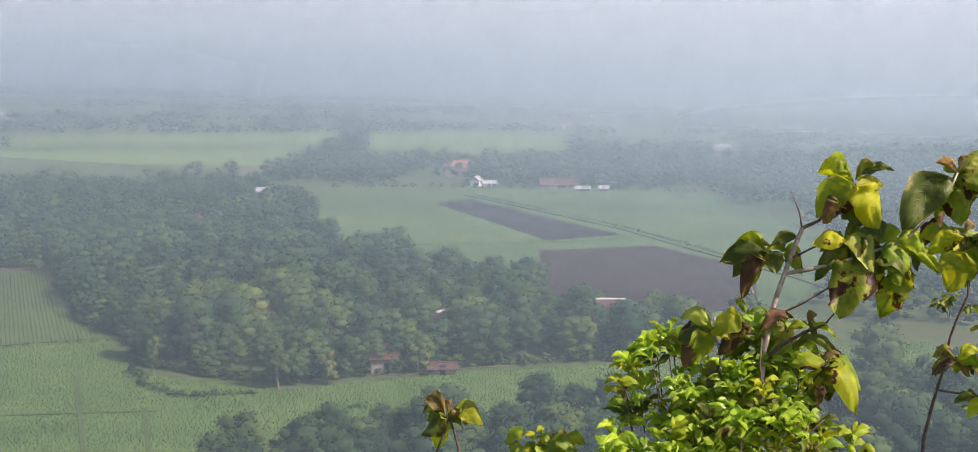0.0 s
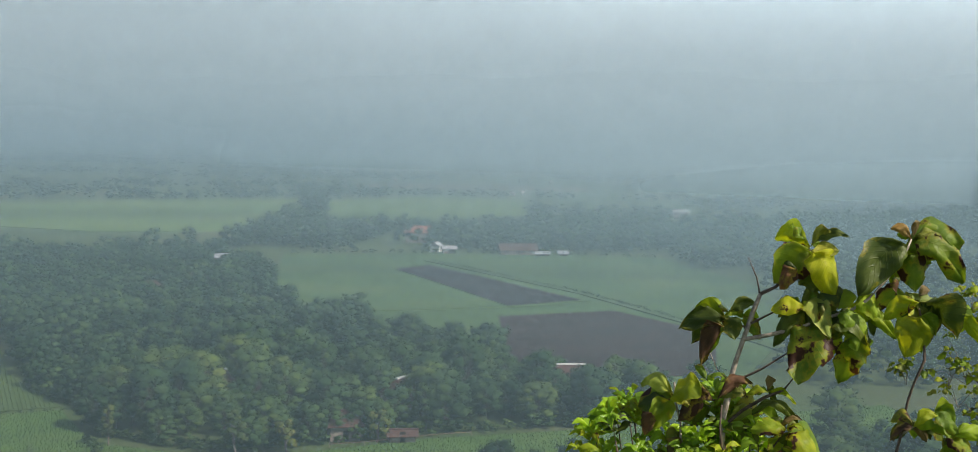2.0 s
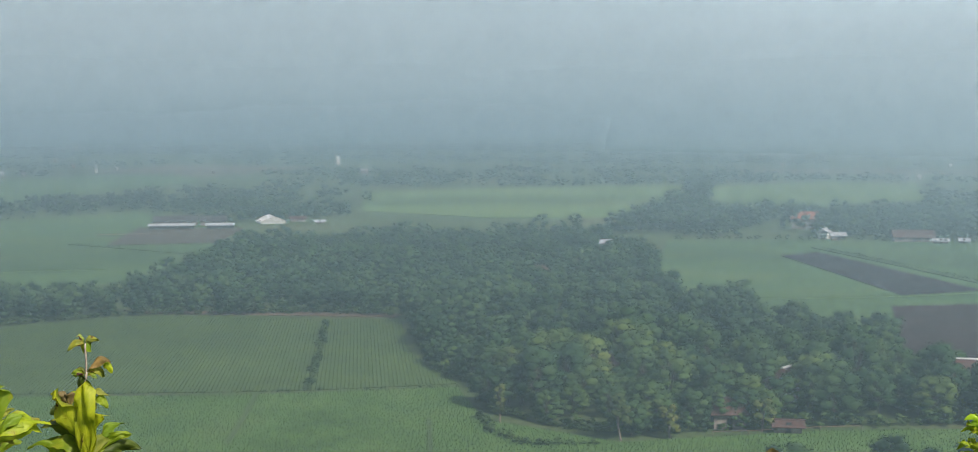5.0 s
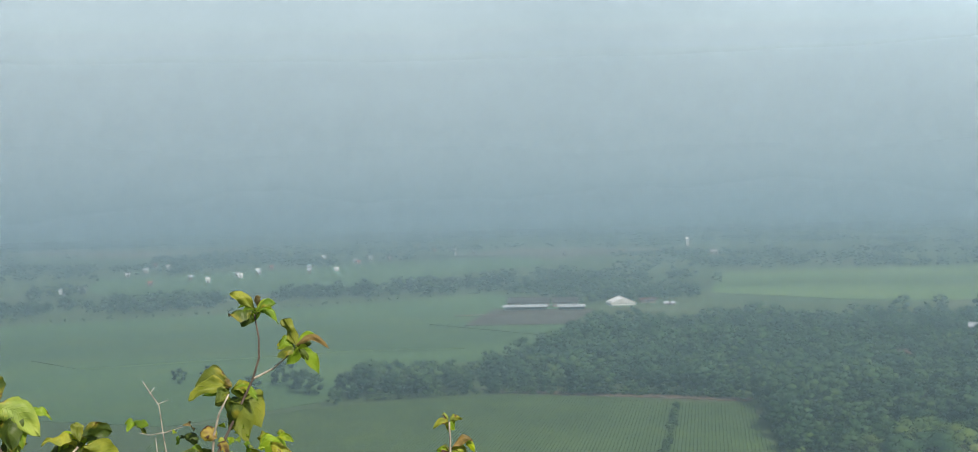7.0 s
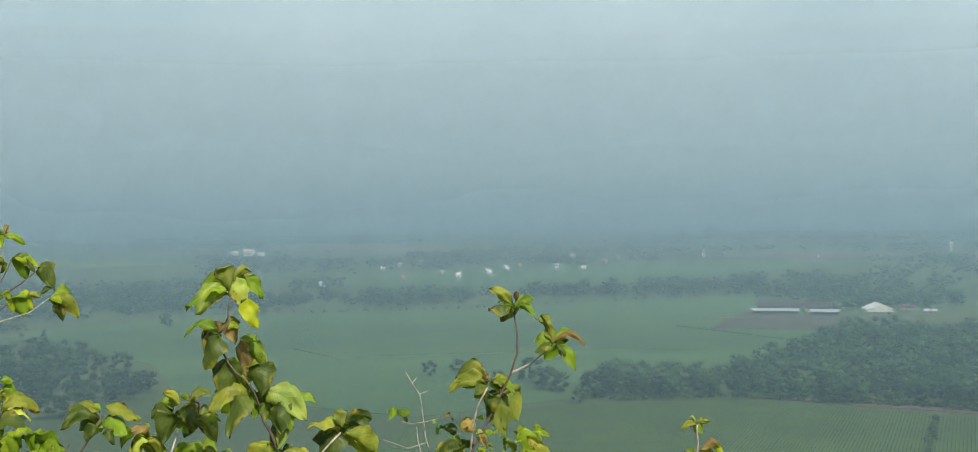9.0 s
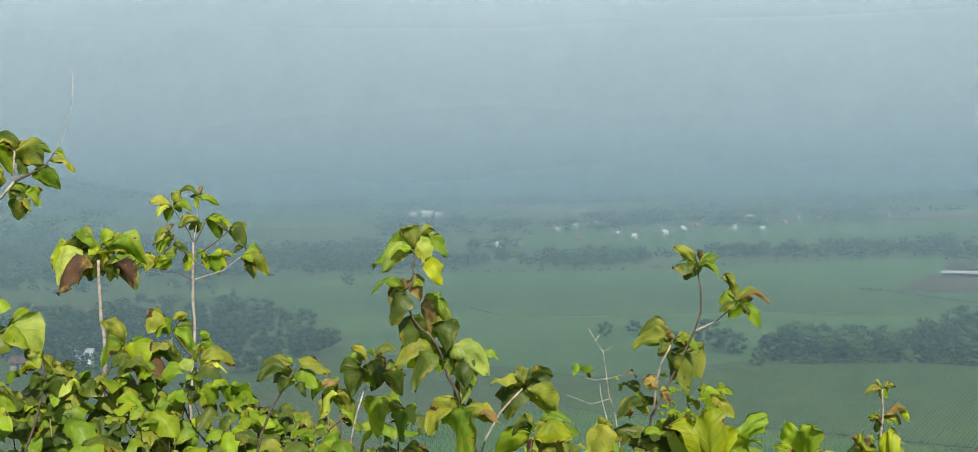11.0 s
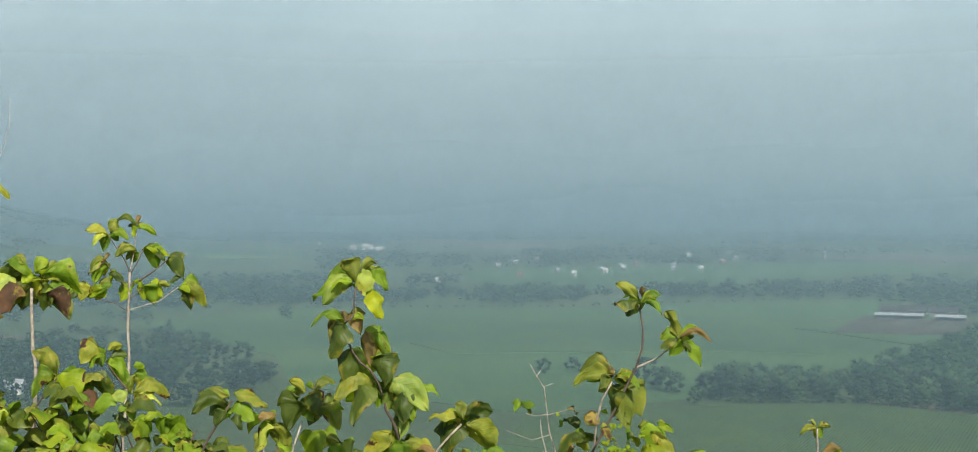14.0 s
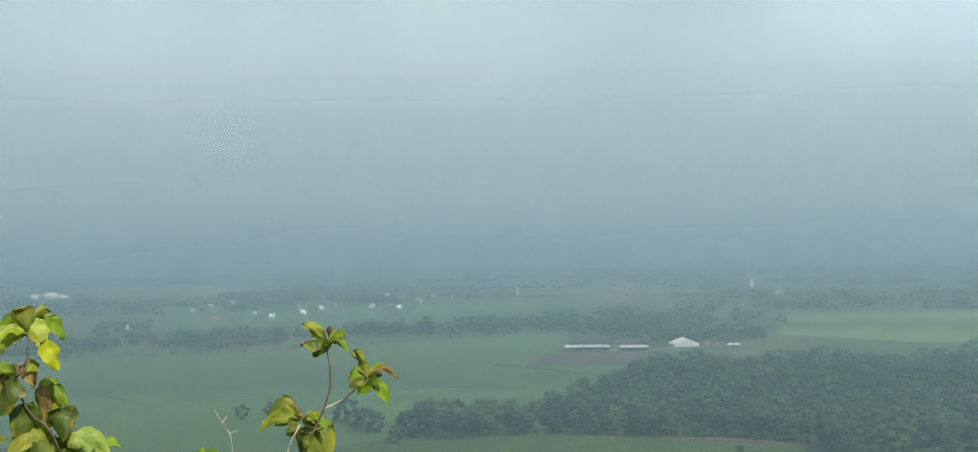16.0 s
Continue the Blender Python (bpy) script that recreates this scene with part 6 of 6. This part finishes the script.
p = plant("teak_shrub", -3.588, 3.174, 48.17, "low teak shrub with dull olive leaves")
stem(p, 0.011, 0.006, (-0.190, 0.000, -0.150), (-0.212, -0.006, 1.750), (-0.154, 0.006, 1.939), (-0.097, 0.003, 2.037), (-0.061, -0.006, 2.079), (-0.012, -0.012, 2.130))
stem(p, 0.012, 0.007, (-0.008, 0.000, -0.150), (-0.009, -0.007, 1.720), (0.004, -0.015, 1.853), (0.025, 0.002, 1.934))
cluster(p, "o", 0.171, 1.906, 6, 0.079)
cluster(p, "d", -0.091, 1.830, 6, 0.084)
leaves(p, "o", (-0.017, 2.139, -0.124, 2.180, 0.45), (-0.007, 2.149, -0.015, 2.220, 0.60), (0.007, 2.134, 0.107, 2.017, 0.70), (0.053, 1.943, 0.150, 1.854, 0.70), (0.021, 1.972, -0.005, 2.035, 0.50))
leaves(p, "d", (-0.002, 2.172, 0.111, 2.160, 0.55), (-0.012, 2.125, -0.081, 2.013, 0.90), (0.026, 1.986, -0.050, 1.955, 0.60))
leaves(p, "g", (0.023, 2.136, 0.057, 2.087, 0.60), (0.055, 2.004, 0.174, 2.025, 0.40))
leaves(p, "y", (0.018, 1.953, -0.118, 1.876, 0.55))
leaves(p, "Y", (0.030, 1.953, 0.172, 1.972, 0.60))

p = plant("teak_shrub", -4.286, 2.934, 55.29, "small teak shrub clump with dull green leaves")
stem(p, 0.011, 0.006, (-0.104, 0.000, -0.150), (-0.115, 0.009, 1.811), (-0.071, -0.005, 2.013), (-0.042, -0.017, 2.139), (-0.008, -0.013, 2.239))
stem(p, 0.010, 0.005, (0.107, 0.000, -0.150), (0.119, -0.005, 1.797), (0.123, 0.004, 2.002), (0.159, 0.011, 2.103))
stem(p, 0.012, 0.006, (-0.438, 0.000, -0.150), (-0.487, -0.005, 1.833), (-0.429, 0.012, 2.058), (-0.389, 0.005, 2.157), (-0.323, -0.003, 2.267), (-0.284, -0.005, 2.328))
stem(p, 0.010, 0.006, (-0.099, 0.000, -0.150), (-0.110, -0.000, 1.810), (-0.108, 0.008, 2.015), (-0.109, -0.003, 2.142))
cluster(p, "o", 0.040, 1.943, 6, 0.091)
cluster(p, "d", -0.235, 1.958, 6, 0.101)
cluster(p, "d", 0.215, 1.881, 6, 0.101)
leaves(p, "o", (0.008, 2.360, -0.060, 2.412, 0.45), (0.041, 2.359, 0.125, 2.386, 0.50), (0.066, 2.292, 0.144, 2.196, 0.60), (0.137, 2.150, 0.040, 2.104, 0.45), (-0.296, 2.339, -0.418, 2.370, 0.45), (-0.276, 2.358, -0.141, 2.312, 0.42), (-0.122, 2.219, -0.070, 2.130, 0.70))
leaves(p, "d", (0.018, 2.345, 0.065, 2.251, 0.90), (-0.008, 2.315, -0.067, 2.206, 0.90), (-0.018, 2.336, -0.104, 2.290, 0.70), (-0.297, 2.309, -0.441, 2.280, 0.45), (-0.308, 2.294, -0.354, 2.236, 0.70), (-0.274, 2.277, -0.241, 2.215, 0.60))
leaves(p, "y", (0.023, 2.192, 0.043, 2.027, 0.65))
leaves(p, "g", (0.100, 2.259, 0.157, 2.287, 0.50), (0.147, 2.142, 0.113, 2.018, 0.65), (-0.283, 2.303, -0.195, 2.253, 0.75), (-0.146, 2.246, -0.208, 2.168, 0.60), (-0.178, 2.029, -0.096, 1.938, 0.60))
leaves(p, "l", (0.173, 2.159, 0.194, 2.080, 0.70), (-0.121, 2.224, -0.209, 2.127, 0.40))
leaves(p, "r", (-0.110, 2.269, -0.180, 2.268, 0.55), (0.209, 1.997, 0.201, 1.921, 0.80))
leaves(p, "b", (0.230, 1.958, 0.090, 1.932, 0.50))

p = plant("teak_seedling", -1.870, 2.067, 41.59, "thin teak seedling with bronze leaf tips")
stem(p, 0.007, 0.003, (-0.072, 0.000, -0.150), (-0.080, 0.008, 1.514), (-0.049, -0.002, 1.666), (-0.006, -0.010, 1.748), (0.022, 0.001, 1.803), (0.046, 0.008, 1.851), (0.060, -0.017, 1.898), (0.061, -0.003, 1.939), (0.053, -0.003, 1.991))
stem(p, 0.004, 0.002, (0.047, 0.015, 1.851), (0.091, 0.017, 1.871), (0.118, -0.005, 1.897), (0.136, 0.016, 1.914))
stem(p, 0.004, 0.003, (-0.045, 0.012, 1.666), (-0.037, -0.010, 1.742), (-0.026, -0.001, 1.783), (-0.005, -0.015, 1.824))
cluster(p, "y", 0.007, 1.728, 8, 0.019)
cluster(p, "y", 0.040, 1.707, 8, 0.019)
cluster(p, "g", 0.026, 1.679, 8, 0.022)
cluster(p, "y", -0.015, 1.680, 8, 0.022)
cluster(p, "d", -0.016, 1.638, 7, 0.041)
cluster(p, "g", 0.052, 1.645, 7, 0.041)
cluster(p, "d", -0.085, 1.611, 7, 0.041)
cluster(p, "o", 0.106, 1.610, 7, 0.041)
leaves(p, "o", (0.054, 1.999, 0.006, 2.037, 0.40), (0.141, 1.916, 0.105, 1.971, 0.40), (-0.001, 1.831, -0.091, 1.810, 0.38), (0.023, 1.806, 0.027, 1.712, 0.62), (0.081, 1.704, 0.136, 1.662, 0.50), (-0.141, 1.647, -0.176, 1.572, 0.85))
leaves(p, "d", (0.049, 1.997, -0.001, 1.989, 0.70), (0.047, 1.989, 0.024, 1.967, 0.80), (0.136, 1.916, 0.098, 1.900, 0.70), (0.145, 1.913, 0.165, 1.894, 0.60), (-0.003, 1.828, -0.034, 1.809, 0.60), (-0.001, 1.810, -0.009, 1.746, 0.70), (-0.062, 1.701, -0.121, 1.680, 0.50), (-0.083, 1.680, -0.035, 1.694, 0.50))
leaves(p, "g", (0.057, 1.999, 0.100, 2.011, 0.50), (0.065, 1.995, 0.102, 1.966, 0.40), (0.148, 1.912, 0.195, 1.869, 0.50), (0.005, 1.829, 0.057, 1.814, 0.50), (0.056, 1.712, 0.097, 1.728, 0.40))
leaves(p, "r", (0.060, 2.002, 0.055, 2.026, 0.70), (0.062, 2.005, 0.081, 2.018, 0.60), (0.141, 1.918, 0.203, 1.919, 0.25), (0.002, 1.833, -0.010, 1.854, 0.60), (-0.031, 1.732, -0.064, 1.749, 0.90), (-0.111, 1.666, -0.086, 1.675, 0.70))
leaves(p, "b", (-0.030, 1.727, -0.003, 1.707, 0.80))
leaves(p, "y", (0.095, 1.726, 0.129, 1.712, 0.40))

p = plant("bare_twig", -2.120, 2.106, 44.66, "dead pale bare twig with few leaves")
stem(p, 0.0045, 0.0015, (0.041, 0.000, -0.150), (0.046, 0.013, 1.534), (0.025, 0.006, 1.698), (0.011, 0.015, 1.743), (0.004, 0.012, 1.802), (-0.001, 0.007, 1.847), (-0.020, 0.009, 1.877), (-0.034, 0.003, 1.903))
stem(p, 0.0015, 0.001, (-0.001, -0.016, 1.854), (0.020, 0.004, 1.858))
stem(p, 0.0015, 0.001, (-0.020, -0.020, 1.877), (-0.009, -0.014, 1.891))
stem(p, 0.002, 0.001, (0.006, 0.011, 1.784), (-0.022, -0.018, 1.785), (-0.044, -0.016, 1.791))
stem(p, 0.002, 0.001, (0.006, -0.016, 1.787), (0.052, 0.015, 1.794))
stem(p, 0.002, 0.001, (0.011, -0.013, 1.740), (-0.030, -0.019, 1.729), (-0.089, 0.014, 1.745))
stem(p, 0.0025, 0.0012, (0.009, -0.015, 1.676), (-0.008, 0.014, 1.743), (-0.010, 0.007, 1.773))
cluster(p, "g", -0.055, 1.811, 4, 0.029)
cluster(p, "g", 0.041, 1.775, 4, 0.035)
cluster(p, "r", 0.067, 1.801, 3, 0.018)

p = plant("broad_leaf_plant", -1.798, 2.128, 39.65, "glossy bright green rosette of long leaves")
stem(p, 0.008, 0.006, (-0.011, 0.000, -0.150), (-0.012, 0.013, 1.458), (-0.014, 0.018, 1.548))
leaves(p, "Y", (-0.017, 1.547, -0.030, 1.695, 0.41), (-0.012, 1.547, -0.099, 1.662, 0.41), (-0.004, 1.547, 0.041, 1.651, 0.41))
leaves(p, "d", (-0.023, 1.538, -0.203, 1.657, 0.28), (-0.028, 1.538, -0.171, 1.604, 0.28))
leaves(p, "g", (0.004, 1.541, 0.122, 1.657, 0.31), (-0.004, 1.533, -0.062, 1.610, 0.38), (-0.024, 1.534, -0.112, 1.579, 0.38))
leaves(p, "l", (-0.017, 1.536, -0.126, 1.651, 0.31))
leaves(p, "y", (0.003, 1.536, 0.092, 1.610, 0.38))

p = plant("broad_leaf_plant", -3.242, 4.424, 35.97, "glossy green plant with folded upright leaves")
stem(p, 0.008, 0.006, (0.004, 0.000, -0.150), (0.004, 0.003, 1.757), (0.002, 0.012, 1.913))
leaves(p, "g", (-0.009, 1.907, -0.072, 2.153, 0.34), (0.012, 1.902, 0.102, 2.022, 0.34), (-0.019, 1.902, -0.148, 1.982, 0.27))
leaves(p, "y", (0.007, 1.908, 0.052, 2.143, 0.41), (-0.014, 1.902, -0.105, 2.050, 0.34), (0.012, 1.902, 0.204, 2.008, 0.24))

p = plant("broad_leaf_shrub", -3.744, 5.923, 32.91, "lime green shrub of upright long leaves below a sapling")
stem(p, 0.010, 0.007, (-0.010, 0.000, -0.150), (-0.011, -0.019, 1.857), (-0.012, 0.011, 2.033))
leaves(p, "Y", (-0.019, 2.027, -0.222, 2.385, 0.27), (-0.013, 2.026, -0.115, 2.384, 0.29), (-0.006, 2.026, 0.059, 2.270, 0.29))
leaves(p, "g", (-0.009, 2.026, -0.060, 2.326, 0.29), (-0.003, 2.026, 0.128, 2.218, 0.29), (-0.006, 2.019, 0.084, 2.137, 0.31))
leaves(p, "y", (-0.006, 2.019, 0.203, 2.137, 0.24), (-0.013, 2.020, -0.152, 2.240, 0.29), (-0.016, 2.006, -0.311, 2.136, 0.27))
leaves(p, "d", (-0.019, 2.020, -0.246, 2.214, 0.24), (-0.000, 2.005, 0.259, 2.054, 0.27))

p = plant("broad_leaf_shrub", -3.559, 4.832, 37.09, "low green shrub with broad upright leaves")
stem(p, 0.010, 0.007, (-0.019, 0.000, -0.150), (-0.021, 0.000, 1.749), (-0.011, 0.009, 1.884))
leaves(p, "g", (-0.017, 1.879, -0.055, 2.097, 0.34), (-0.017, 1.879, -0.139, 2.071, 0.34))
leaves(p, "y", (-0.011, 1.878, 0.034, 2.122, 0.34), (-0.012, 1.873, 0.144, 1.964, 0.27))
leaves(p, "d", (-0.006, 1.878, 0.099, 2.048, 0.34))
leaves(p, "o", (0.043, 2.082, 0.214, 2.066, 0.24))

p = plant("sapling", -7.563, 11.761, 32.65, "small pale-stemmed sapling with tiered coppery leaves")
stem(p, 0.030, 0.016, (-0.007, 0.000, -0.150), (-0.008, -0.016, 3.214), (-0.007, 0.010, 3.819), (0.016, 0.017, 4.088), (0.012, -0.018, 4.275), (0.013, -0.007, 4.355))
stem(p, 0.012, 0.008, (0.016, 0.003, 3.080), (-0.075, 0.013, 3.548), (-0.150, -0.010, 3.681))
leaves(p, "o", (0.013, 4.355, -0.161, 4.312, 0.40), (0.013, 4.368, 0.153, 4.358, 0.45), (0.006, 3.819, 0.235, 3.772, 0.35))
leaves(p, "g", (0.019, 4.355, 0.082, 4.263, 0.80), (0.009, 4.034, -0.139, 4.044, 0.45), (0.028, 4.021, 0.123, 3.983, 0.50), (-0.111, 3.709, -0.035, 3.630, 0.80))
leaves(p, "l", (0.000, 4.368, -0.069, 4.434, 0.50))
leaves(p, "r", (0.028, 4.048, 0.265, 4.147, 0.40), (-0.188, 3.733, -0.304, 3.824, 0.70), (-0.150, 3.694, -0.200, 3.821, 0.90))
leaves(p, "y", (0.188, 4.105, 0.283, 4.020, 0.60), (0.095, 3.742, 0.228, 3.665, 0.60), (-0.058, 3.804, -0.135, 3.849, 0.50))
leaves(p, "d", (-0.004, 4.007, -0.089, 3.891, 0.80), (0.031, 3.753, 0.119, 3.649, 0.80), (-0.202, 3.706, -0.371, 3.633, 0.60), (-0.072, 3.750, -0.191, 3.572, 0.70))
